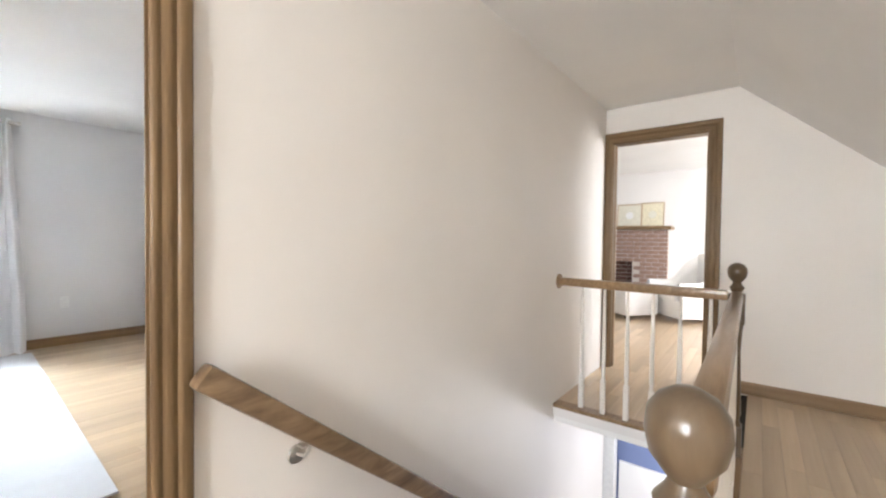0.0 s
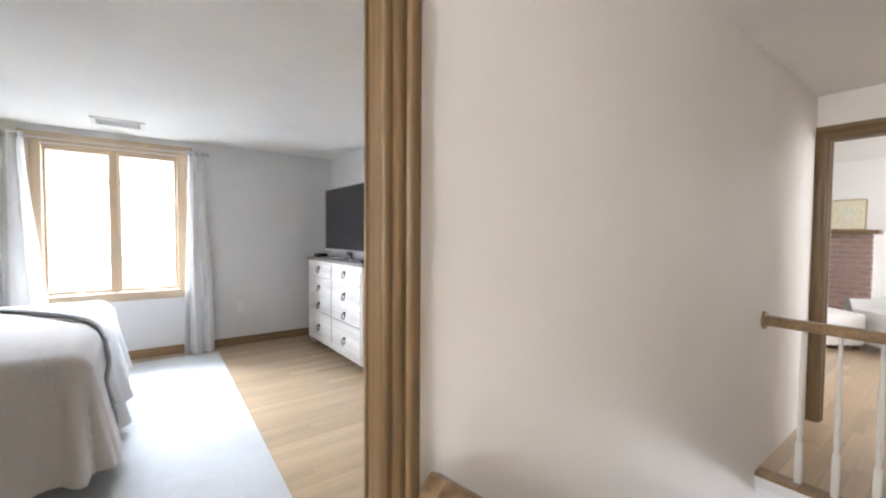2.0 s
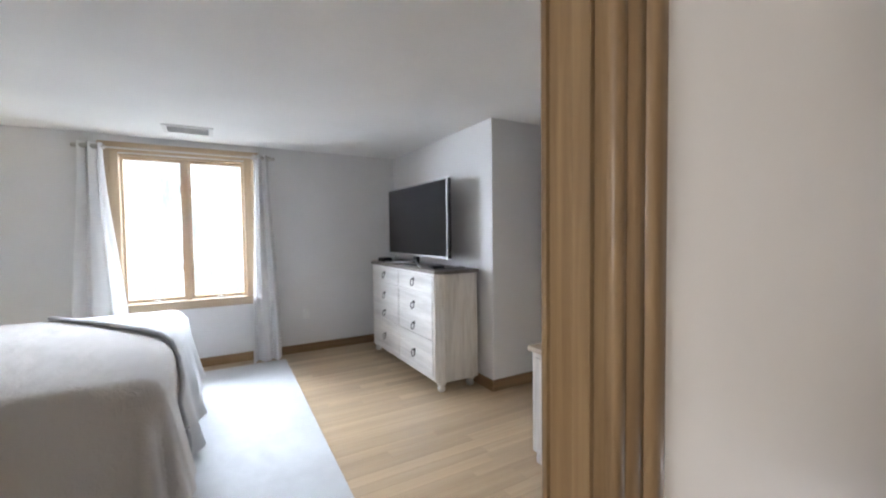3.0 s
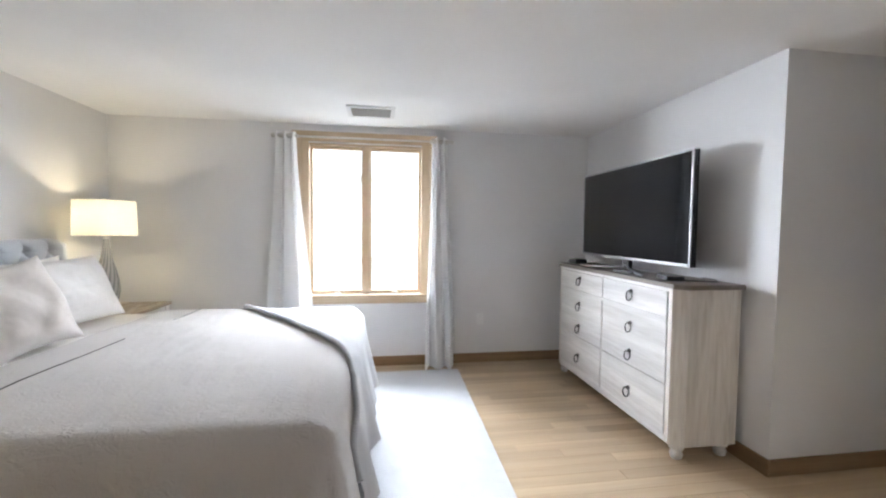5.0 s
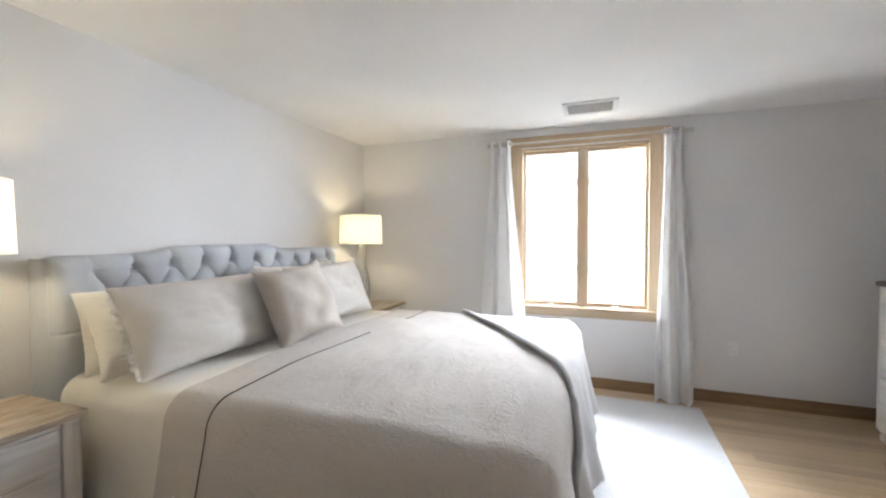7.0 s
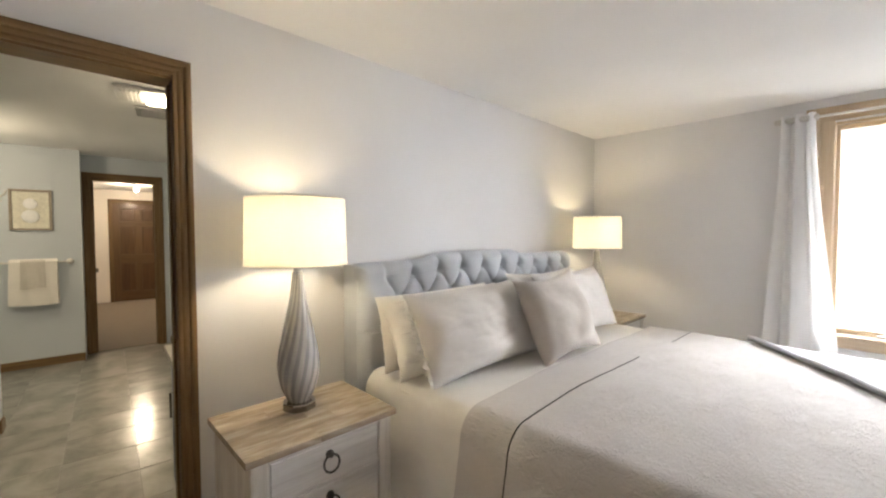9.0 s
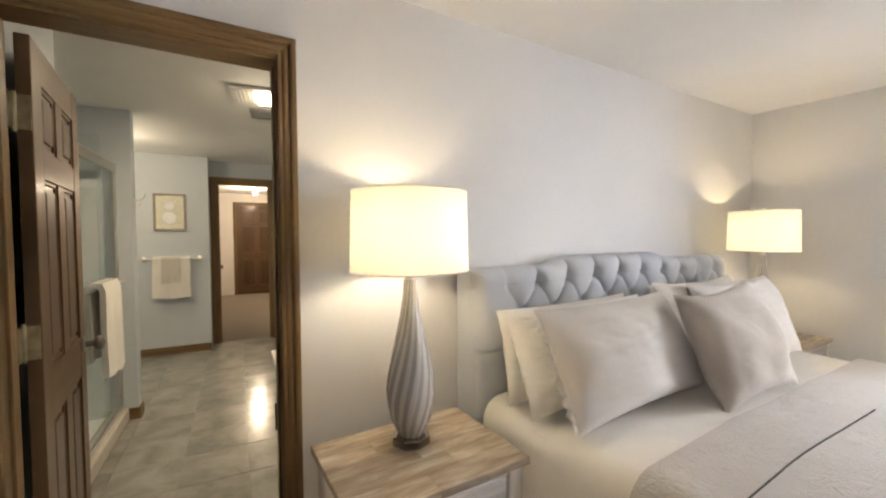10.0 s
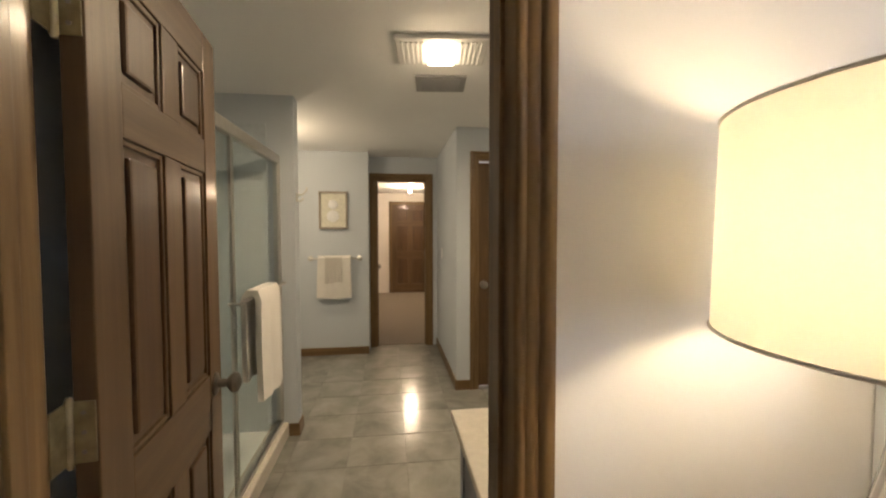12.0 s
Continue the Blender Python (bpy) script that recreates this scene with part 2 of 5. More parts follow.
M_BASE_Y = timber("oak_baseboard_along_y", (0.16, 0.10, 0.05), (0.25, 0.165, 0.09), (0.34, 0.235, 0.14), (22, 1.2, 22), 0.42, gloss=0.08)
# oak lightened and greyed: the glare round the window is put into the colour
M_WIN_V = timber("pale_oak_upright", (0.40, 0.29, 0.175), (0.51, 0.39, 0.255), (0.60, 0.49, 0.35), (22, 22, 1.2), 0.35)
M_WIN_Y = timber("pale_oak_along_y", (0.40, 0.29, 0.175), (0.51, 0.39, 0.255), (0.60, 0.49, 0.35), (22, 1.2, 22), 0.35)
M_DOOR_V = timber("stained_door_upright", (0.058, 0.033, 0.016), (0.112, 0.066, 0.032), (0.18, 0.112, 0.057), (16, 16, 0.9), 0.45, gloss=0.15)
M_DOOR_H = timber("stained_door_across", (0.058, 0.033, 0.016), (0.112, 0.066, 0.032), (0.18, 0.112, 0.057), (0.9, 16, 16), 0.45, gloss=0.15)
# darker and redder than the stiles, so the shallow panels read from afar
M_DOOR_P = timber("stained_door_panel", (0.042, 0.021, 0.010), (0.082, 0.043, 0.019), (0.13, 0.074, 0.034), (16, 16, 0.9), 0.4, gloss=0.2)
M_BOARD = timber("oak_floor_board", (0.42, 0.30, 0.185), (0.50, 0.375, 0.24), (0.57, 0.445, 0.30), (14, 0.6, 14), 0.32, per_piece=0.09, gloss=0.35, grain=0.08)
M_RAIL = timber("oak_rail", (0.17, 0.10, 0.048), (0.255, 0.16, 0.08), (0.34, 0.225, 0.125), (20, 1.6, 20), 0.28, gloss=0.5, soft=0.1)
M_HANDRAIL = timber("worn_handrail", (0.07, 0.042, 0.022), (0.165, 0.105, 0.056), (0.25, 0.165, 0.092), (14, 2.2, 14), 0.3, gloss=0.4, soft=0.0)
M_POST = timber("oak_post", (0.075, 0.050, 0.028), (0.115, 0.078, 0.045), (0.16, 0.112, 0.066), (18, 18, 2.0), 0.28, gloss=0.5)
M_WASH = timber("whitewashed_wood", (0.60, 0.575, 0.545), (0.75, 0.73, 0.71), (0.83, 0.82, 0.80), (2.0, 24, 26), 0.6, gloss=0.0, grain=0.4, soft=0.25)
M_WASH_V = timber("whitewashed_wood_upright", (0.52, 0.475, 0.42), (0.69, 0.655, 0.61), (0.79, 0.765, 0.73), (24, 24, 2.0), 0.6, gloss=0.0, grain=0.4, soft=0.25)
M_GREYTOP = timber("weathered_grey_brown_top", (0.12, 0.10, 0.085), (0.20, 0.17, 0.15), (0.28, 0.25, 0.22), (1.5, 20, 20), 0.5, gloss=0.1)
M_BROWNTOP = timber("weathered_plank_top", (0.24, 0.18, 0.125), (0.41, 0.335, 0.25), (0.62, 0.555, 0.47), (2.4, 13, 13), 0.5, gloss=0.1, per_piece=0.24, soft=0.0)
M_FRAMEW = timber("weathered_frame_wood", (0.22, 0.18, 0.14), (0.32, 0.275, 0.225), (0.42, 0.37, 0.31), (20, 20, 3), 0.6, gloss=0.0)
M_HEAD = cloth("pale_blue_grey_linen", (0.55, 0.575, 0.615), weave=420, strength=0.25)
M_BLANKET = crinkled("taupe_crinkled_blanket", (0.58, 0.545, 0.515))
M_SHEET = cloth("cream_sheet", (0.84, 0.81, 0.755), weave=600, wrinkle=4, strength=0.3)
M_LINEN = cloth("grey_beige_linen", (0.69, 0.655, 0.62), weave=380, wrinkle=7, strength=0.35)
M_TAUPE = cloth("taupe_linen", (0.57, 0.52, 0.47), weave=380, wrinkle=8, strength=0.4)
M_THROW = cloth("pale_grey_throw", (0.56, 0.56, 0.565), weave=160, strength=0.5)
# greyer than the throw: the rolled edge's shade is put into the colour
M_HEM = cloth("shaded_throw_hem", (0.45, 0.455, 0.47), weave=160, strength=0.5)
M_CURTAIN = curtain_cloth("pale_grey_curtain", (0.85, 0.845, 0.84))
M_RUG = cloth("pale_grey_rug", (0.57, 0.575, 0.585), weave=160, wrinkle=3.5, spread=0.12, strength=0.6)
M_TOWEL = cloth("white_towel", (0.78, 0.75, 0.70), weave=260, strength=0.7)
M_HANDTOWEL = cloth("ribbed_hand_towel", (0.60, 0.565, 0.51), weave=180, strength=0.9)
M_SOFA = cloth("white_upholstery", (0.80, 0.79, 0.77), weave=400, strength=0.2)
M_CARPET = cloth("brown_carpet", (0.24, 0.19, 0.14), weave=240, strength=0.8)
M_LAWN = cloth("winter_grass", (0.06, 0.065, 0.035), weave=60, wrinkle=2)
M_LINER = plain("pale_blue_grey_liner", (0.50, 0.55, 0.58), 0.35)
M_CHROME = plain("brushed_nickel", (0.62, 0.60, 0.56), 0.28, 1.0)
M_POLISH = plain("polished_metal", (0.40, 0.385, 0.37), 0.1, 1.0)
M_NICKEL = plain("satin_nickel", (0.30, 0.275, 0.24), 0.32, 1.0)
M_IRON = plain("dark_iron", (0.10, 0.095, 0.09), 0.45, 0.9)
M_BRASS = plain("aged_brass", (0.36, 0.31, 0.20), 0.5, 1.0, 0.2)
M_SILVER = plain("silver_plastic", (0.52, 0.52, 0.53), 0.5, 0.6)
M_BLACK = plain("black_plastic", (0.012, 0.012, 0.014), 0.35)
M_SCREEN = plain("black_screen", (0.006, 0.006, 0.008), 0.06)
M_GAP = plain("dark_gap", (0.01, 0.008, 0.006), 0.9)
M_PLATE = plain("white_plastic", (0.80, 0.80, 0.79), 0.35)
M_METALW = plain("white_enamel", (0.72, 0.71, 0.69), 0.4)
M_GREYV = plain("grey_louvre", (0.66, 0.65, 0.63), 0.5)
M_DARKV = plain("dark_grey_louvre", (0.30, 0.30, 0.295), 0.5)
M_SPINDLE = plain("ivory_paint", (0.74, 0.70, 0.64), 0.35, 0.0, 0.03)
M_VANITY = plain("dark_blue_grey_paint", (0.12, 0.135, 0.17), 0.45)
M_COUNTER = plain("cream_solid_top", (0.66, 0.61, 0.53), 0.25)
M_GROUT = plain("grout", (0.26, 0.245, 0.22), 0.85)
M_TILE = tile_stone("grey_beige_tile")
M_GLASS = clear_glass("window_glass")
M_SHOWER = clear_glass("shower_glass", (0.90, 0.96, 0.95))
M_PANE = clear_glass("lamp_glass", (0.95, 0.95, 0.93))
M_SHADE = lampshade_cloth("ivory_lampshade")
M_SWIRL = swirled_glass("swirled_grey_glass")
M_VIEW = view_outside("overcast_trees")
M_BRICK = plain("red_brick", (0.31, 0.205, 0.165), 0.85, 0.0, 0.25, 6.0)
M_MORTAR = plain("pale_mortar", (0.60, 0.56, 0.52), 0.9)
M_ART = plain("pale_art_paper", (0.70, 0.68, 0.58), 0.8, 0.0, 0.1)
M_ARTY = plain("yellow_art_paper", (0.72, 0.67, 0.50), 0.8, 0.0, 0.15)
# darker brick tone for the back of the firebox
M_DARKBRICK = plain("dark_firebox_brick", (0.15, 0.09, 0.075), 0.9, 0.0, 0.3)
M_BULB = glowing("frosted_diffuser", (1.0, 0.86, 0.55), 9.0)
M_BULB2 = glowing("bulb_glass", (1.0, 0.85, 0.6), 12.0)


# ---- building blocks ----
def bm_box(bm, x0, x1, y0, y1, z0, z1, bevel=0.0):
    r = bmesh.ops.create_cube(bm, size=1.0)
    for v in r["verts"]:
        v.co = Vector((x0 + (v.co.x + 0.5) * (x1 - x0), y0 + (v.co.y + 0.5) * (y1 - y0), z0 + (v.co.z + 0.5) * (z1 - z0)))
    if bevel:
        es = {e for v in r["verts"] for e in v.link_edges}
        bmesh.ops.bevel(bm, geom=list(es), offset=bevel, segments=2, profile=0.6, affect="EDGES", clamp_overlap=True)


def box(*a, bevel=0.0):
    bm = bmesh.new()
    bm_box(bm, *a, bevel=bevel)
    return bm


def boxes(*rows, bevel=0.0):
    bm = bmesh.new()
    for a in rows:
        bm_box(bm, *a, bevel=bevel)
    return bm


def lathe(profile, n=32, flute=0.0, twist=0.0, count=14):
    """A turned shape from (radius, z) pairs."""
    bm = bmesh.new()
    rings = []
    for r, z in profile:
        ring = []
        for i in range(n):
            a = 2 * math.pi * i / n
            rr = r * (1 + flute * math.cos(count * (a - twist * z)))
            ring.append(bm.verts.new((rr * math.cos(a), rr * math.sin(a), z)))
        rings.append(ring)
    for a, b in zip(rings, rings[1:]):
        for i in range(n):
            bm.faces.new((a[i], a[(i + 1) % n], b[(i + 1) % n], b[i]))
    bm.faces.new(rings[0][::-1])
    bm.faces.new(rings[-1])
    return bm


def tube(points, radius, n=10):
    """A round bar along a line of points."""
    bm = bmesh.new()
    pts = [Vector(p) for p in points]
    rings = []
    for i, p in enumerate(pts):
        d = (pts[min(i + 1, len(pts) - 1)] - pts[max(i - 1, 0)]).normalized()
        u = d.cross(Vector((0.13, 0.31, 0.94))).normalized()
        w = d.cross(u)
        rings.append([bm.verts.new(p + radius * (math.cos(2 * math.pi * k / n) * u + math.sin(2 * math.pi * k / n) * w)) for k in range(n)])
    for a, b in zip(rings, rings[1:]):
        for k in range(n):
            bm.faces.new((a[k], a[(k + 1) % n], b[(k + 1) % n], b[k]))
    bm.faces.new(rings[0][::-1])
    bm.faces.new(rings[-1])
    return bm


def sheet(fn, nu, nv, thick=0.0):
    """A surface from fn(u, v) over the unit square, with a back at -thick along its normals."""
    bm = bmesh.new()
    g = [[bm.verts.new(fn(i / nu, j / nv)) for j in range(nv + 1)] for i in range(nu + 1)]
    for i in range(nu):
        for j in range(nv):
            bm.faces.new((g[i][j], g[i + 1][j], g[i + 1][j + 1], g[i][j + 1]))
    if thick:
        bmesh.ops.recalc_face_normals(bm, faces=bm.faces[:])
        bmesh.ops.solidify(bm, geom=bm.faces[:], thickness=thick)
    return bm


def move(bm, m):
    bm.transform(m)
    return bm


def part(name, bm, mat, parent=None, label="", smooth=False):
    me = bpy.data.meshes.new(name)
    bmesh.ops.recalc_face_normals(bm, faces=bm.faces[:])
    bm.to_mesh(me)
    bm.free()
    me.materials.append(mat)
    if smooth:
        me.polygons.foreach_set("use_smooth", [True] * len(me.polygons))
        me.set_sharp_from_angle(angle=radians(40))
    ob = new(name, me)
    if parent:
        ob.parent = parent
    if label:
        tagged(ob, label)
    return ob


def thing(name, label, category, m=None, group="", kind=""):
    ob = new(name)
    if m is not None:
        ob.matrix_world = m
    return tagged(ob, label, category, group, kind)


def structure(name, bm, mat, label, category, m=None, smooth=False):
    ob = part(name, bm, mat, smooth=smooth)
    if m is not None:
        ob.matrix_world = m
    return tagged(ob, label, category, kind="structure")


def wall_x(x0, x1, y0, y1, z0, z1, holes=()):
    """Boxes for a wall that runs along y, with openings (y0, y1, z0, z1)."""
    return wall_rows([(x0, x1, a, b, c, d) for a, b, c, d in cut(y0, y1, z0, z1, holes)])


def wall_y(x0, x1, y0, y1, z0, z1, holes=()):
    """Boxes for a wall that runs along x, with openings (x0, x1, z0, z1)."""
    return wall_rows([(a, b, y0, y1, c, d) for a, b, c, d in cut(x0, x1, z0, z1, holes)])


def wall_rows(rows):
    return boxes(*rows)


def cut(a0, a1, z0, z1, holes):
    out, at = [], a0
    for b0, b1, c0, c1 in sorted(holes):
        if b0 > at:
            out.append((at, b0, z0, z1))
        if c0 > z0:
            out.append((b0, b1, z0, c0))
        if c1 < z1:
            out.append((b0, b1, c1, z1))
        at = b1
    if at < a1:
        out.append((at, a1, z0, z1))
    return out


# ---- structure: bedroom ----
H = 2.30
XW, YB, YD, XR, YR, XH = -4.62, -1.67, 2.784, -2.548, 3.57, -0.13
XI = XH - 0.12
WIN = (0.0, 1.075, 0.70, 2.13)
DOOR = (0.30, 1.165, 0.0, 2.02)
BATHDOOR = (-1.160, -0.470, 0.0, 1.99)
CLOSET = (-2.42, -1.66, 0.0, 2.0)

structure("wall_window", wall_x(XW - 0.14, XW, YB - 0.12, YD + 0.12, 0, H, [WIN]), M_WALL, "grey painted bedroom wall with the double window", "wall")
structure("wall_bed", wall_y(XW, XI, YB - 0.12, YB, 0, H, [BATHDOOR]), M_WALL, "grey painted wall behind the bed", "wall")
structure("wall_dresser", wall_y(XW, XR, YD, YD + 0.12, 0, H), M_WALL, "grey painted wall behind the dresser", "wall")
structure("wall_recess_side", wall_x(XR - 0.12, XR, YD + 0.12, YR + 0.12, 0, H), M_WALL, "grey painted side wall of the recess", "wall")
structure("wall_recess_back", wall_y(XR, XI, YR, YR + 0.12, 0, H, [CLOSET]), M_WALL, "grey painted wall with the closet doorway", "wall")
structure("wall_hall_door", boxes(*[(XI, XH - 0.06, a, b, c, d) for a, b, c, d in cut(YB - 0.12, 4.57, 0, H, [DOOR])]), M_WALL, "grey painted bedroom side of the hall wall", "wall")
structure("wall_stair", boxes(*[(XH - 0.06, XH, a, b, c, d) for a, b, c, d in cut(-2.0, 4.57, 0, H, [DOOR])], (XH - 0.12, XH, 1.3, 4.69, -2.9, -0.30), (XH - 0.1, XH, -2.0, 4.57, -0.3, 0)), M_HALL, "cream painted wall beside the stairs", "wall")
structure("ceiling_bedroom", boxes((XW - 0.14, XH, YB - 0.12, YR + 0.12, H, H + 0.1)), M_CEIL, "white painted flat bedroom ceiling", "ceiling")
structure("floor_bedroom", boxes((XW, XH - 0.115, YB - 0.05, YR + 0.05, -0.2, -0.012), (XH - 0.115, XH, DOOR[0], DOOR[1], -0.2, -0.012)), M_GAP, "dark subfloor beneath the oak boards", "floor")
structure("wall_closet", boxes((-2.7, -0.3, 4.45, 4.55, 0, H), (-2.8, -2.7, YR + 0.12, 4.55, 0, H), (-0.9, -0.8, YR + 0.12, 4.45, 0, H)), M_WHITE, "white painted closet walls", "wall")
structure("ceiling_closet", boxes((-2.8, -0.8, YR + 0.12, 4.55, H, H + 0.1)), M_CEIL, "white closet ceiling", "ceiling")
structure("floor_closet", boxes((-2.7, -0.9, YR, 4.45, -0.2, -0.002)), M_BOARD, "oak closet floor", "floor")

BB = 0.095
for name, a in (
    ("baseboard", (XW, XW + 0.014, YB, YD, 0, BB)),
    ("baseboard", (XW + 0.014, BATHDOOR[0] - 0.08, YB, YB + 0.014, 0, BB)),
    ("baseboard", (XW + 0.014, XR + 0.014, YD - 0.014, YD, 0, BB)),
    ("baseboard", (XR, XR + 0.014, YD, YR, 0, BB)),
    ("baseboard", (XR + 0.014, CLOSET[0] - 0.07, YR - 0.014, YR, 0, BB)),
    ("baseboard", (CLOSET[1] + 0.07, XI, YR - 0.014, YR, 0, BB)),
    ("baseboard", (XI - 0.014, XI, 1.22, YR - 0.014, 0, BB)),
    ("baseboard", (XI - 0.014, XI, YB + 0.014, 0.25, 0, BB)),
    ("baseboard", (0.80, 2.6, 4.556, 4.57, 0, BB)),
):
    structure(name, box(*a, bevel=0.004), M_BASE_X if a[1] - a[0] > 0.1 else M_BASE_Y, "oak stained baseboard along the wall", "baseboard")


# three rounded bands with grooves between: share of the width, metres proud of the wall
MOULDING = ((0.0, 0.0), (0.0, 0.009), (0.03, 0.013), (0.10, 0.0155), (0.19, 0.0145), (0.235, 0.0125), (0.265, 0.0125), (0.31, 0.015), (0.42, 0.0175), (0.53, 0.0165), (0.575, 0.0140), (0.61, 0.0140), (0.645, 0.020), (0.72, 0.0235), (0.86, 0.024), (0.96, 0.0215), (1.0, 0.016), (1.0, 0.0))


def prism(a, b):
    """A solid between two outlines that have their points in the same order."""
    bm = bmesh.new()
    va, vb = [bm.verts.new(p) for p in a], [bm.verts.new(p) for p in b]
    for i in range(len(va)):
        k = (i + 1) % len(va)
        bm.faces.new((va[i], va[k], vb[k], vb[i]))
    bm.faces.new(va[::-1])
    bm.faces.new(vb)
    return bm


def casing(name, wide, sides, h, w, depth, m, label, back=True, jt=0.018, over=0.008, back_over=0.013):
    """A door frame in an opening from 0 to wide along x, wall from y=0 (front) to y=depth, moulded casings of width w on the front and back."""
    fr = thing(name, label, "door frame", m, kind="structure")
    part("jamb", box(-0.002, jt, 0.0, depth, 0, h - 0.018), M_TRIM_V, fr)
    part("jamb", box(wide - jt, wide + 0.002, 0.0, depth, 0, h - 0.018), M_TRIM_V, fr)
    part("head", box(-0.002, wide + 0.002, 0.0, depth, h - 0.018, h + 0.002), M_TRIM_X, fr)
    part("stop", boxes((jt, jt + 0.009, depth * 0.35, depth * 0.6, 0, h - 0.03), (wide - jt - 0.009, wide - jt, depth * 0.35, depth * 0.6, 0, h - 0.03), bevel=0.002), M_TRIM_V, fr)
    for s, y in ((-1, 0.0), (1, depth)):
        if s == 1 and not back:
            continue
        ov = over if s == -1 else min(back_over, over)
        zi = h - 0.008
        prof = [(d * w, y + s * p) for d, p in MOULDING]
        for side in sides:
            xi, sg = (ov, -1) if side == "l" else (wide - ov, 1)
            part("casing", prism([(xi + sg * d, p, 0.0) for d, p in prof], [(xi + sg * d, p, zi + d) for d, p in prof]), M_TRIM_V, fr, smooth=True)
        part("head_casing", prism([(ov - d, p, zi + d) for d, p in prof], [(wide - ov + d, p, zi + d) for d, p in prof]), M_TRIM_X, fr, smooth=True)
    return fr


# hall side faces +x: local x runs along world y, local y runs into the bedroom
casing("door_frame_bedroom", DOOR[1] - DOOR[0], "lr", DOOR[3], 0.087, 0.12, Matrix.Translation((XH, DOOR[0], 0)) @ pose(0, 0, 0, 0, 0, 90), "stained oak moulded frame of the open bedroom doorway", jt=0.006, over=0.04)
casing("door_frame_bath", BATHDOOR[1] - BATHDOOR[0], "lr", BATHDOOR[3], 0.063, 0.12, Matrix.Translation((BATHDOOR[1], YB, 0)) @ pose(0, 0, 0, 0, 0, 180), "stained oak moulded frame of the bathroom doorway", jt=0.006, back_over=-0.025)
casing("door_frame_closet", CLOSET[1] - CLOSET[0], "lr", CLOSET[3], 0.07, 0.12, Matrix.Translation((CLOSET[0], YR, 0)), "stained oak frame of the closet doorway", back=False)

# ---- structure: hall, stairwell, living room ----
SX, SY0, SY1 = 0.90, 1.13, 3.50
structure("floor_hall", boxes((XH, 2.6, -2.0, SY0, -0.25, -0.012), (SX, 2.6, SY0, SY1, -0.25, -0.012), (XH, 2.6, SY1, 4.6, -0.075, -0.012), (-2.8, 3.4, 4.6, 9.3, -0.25, -0.012)), M_GAP, "dark subfloor beneath the hall boards", "floor")
structure("stair_fascia", boxes((XH, SX, SY1 - 0.018, SY1 + 0.002, -0.085, -0.022), (SX - 0.018, SX + 0.002, SY0, SY1 - 0.018, -0.26, -0.022), (XH, SX - 0.018, SY0 - 0.002, SY0 + 0.016, -0.19, -0.022)), M_WHITE, "white fascia round the stairwell opening", "trim")
structure("landing_nosing", boxes((XH + 0.001, SX + 0.03, SY1 - 0.032, SY1 + 0.06, -0.022, 0.002), (SX - 0.035, SX + 0.03, SY0 - 0.06, SY1 - 0.032, -0.022, 0.002), (XH + 0.001, SX - 0.035, SY0 - 0.06, SY0 + 0.03, -0.022, 0.002), bevel=0.006), M_RAIL, "rounded oak nosing round the stairwell", "trim")
D2 = (-0.075, 0.66, 0.0, 2.005)
structure("wall_living_door", wall_y(-2.9, 3.4, 4.57, 4.69, -0.25, 2.6, [(D2[0], D2[1], -0.02, D2[3])]), M_HALL, "cream painted end wall of the hall with a doorway", "wall")
casing("door_frame_living", D2[1] - D2[0], "lr", D2[3], 0.085, 0.12, Matrix.Translation((D2[0], 4.57, 0)), "stained oak frame of the living room doorway")
KX = 0.83
bmh = bmesh.new()
bm_box(bmh, XH, KX, -2.0, 4.57, H, H + 0.1)
structure("ceiling_hall", bmh, M_CEIL, "white flat hall ceiling", "ceiling")
bms = bmesh.new()
bm_box(bms, 0, 2.5, -2.0, 4.57, 0, 0.1)
structure("ceiling_hall_slope", move(bms, Matrix.Translation((KX, 0, H)) @ pose(0, 0, 0, 0, 42, 0)), M_CEIL, "white sloping hall ceiling under the roof", "ceiling")
structure("wall_knee", boxes((2.5, 2.6, -2.0, 4.57, 0, 1.0)), M_HALL, "cream low knee wall under the slope", "wall")
# closes the hall out of view; its window opening is added for light
structure("wall_hall_back", wall_y(XH, 2.6, -2.12, -2.0, 0, H + 0.1, [(0.5, 1.5, 0.9, 2.1)]), M_HALL, "unseen cream wall behind the stairs with an opening added for light", "wall")
structure("wall_lower", boxes((XH - 1.5, 2.6, 5.0, 5.1, -2.9, -0.1), (SX, SX + 0.1, -0.5, 3.6, -2.9, -0.26), (2.5, 2.6, 3.6, 5.0, -2.9, -0.1), (XH, SX, 0.8, 0.9, -2.9, -0.26), (SX + 0.1, 2.6, 3.5, 3.6, -2.9, -0.25)), M_BLUE, "blue painted wall of the lower hall", "wall")
structure("wainscot_lower", boxes((-0.06, 2.5, 4.965, 5.0, -2.6, -1.02), bevel=0.004), M_WHITE, "white panelling on the lower hall wall", "trim")
structure("lower_door_trim", boxes((XH - 0.12, -0.07, 4.84, 4.94, -2.6, -0.26), bevel=0.006), M_METALW, "white painted trim at the foot of the stairs", "trim")
structure("floor_lower", boxes((XH - 1.5, 2.6, 0.9, 5.0, -2.75, -2.58)), M_BOARD, "oak floor of the lower hall", "floor")
structure("ceiling_lower", boxes((XH - 1.5, 2.6, SY1 + 0.003, 5.0, -0.13, -0.078)), M_CEIL, "white ceiling of the lower hall", "ceiling")

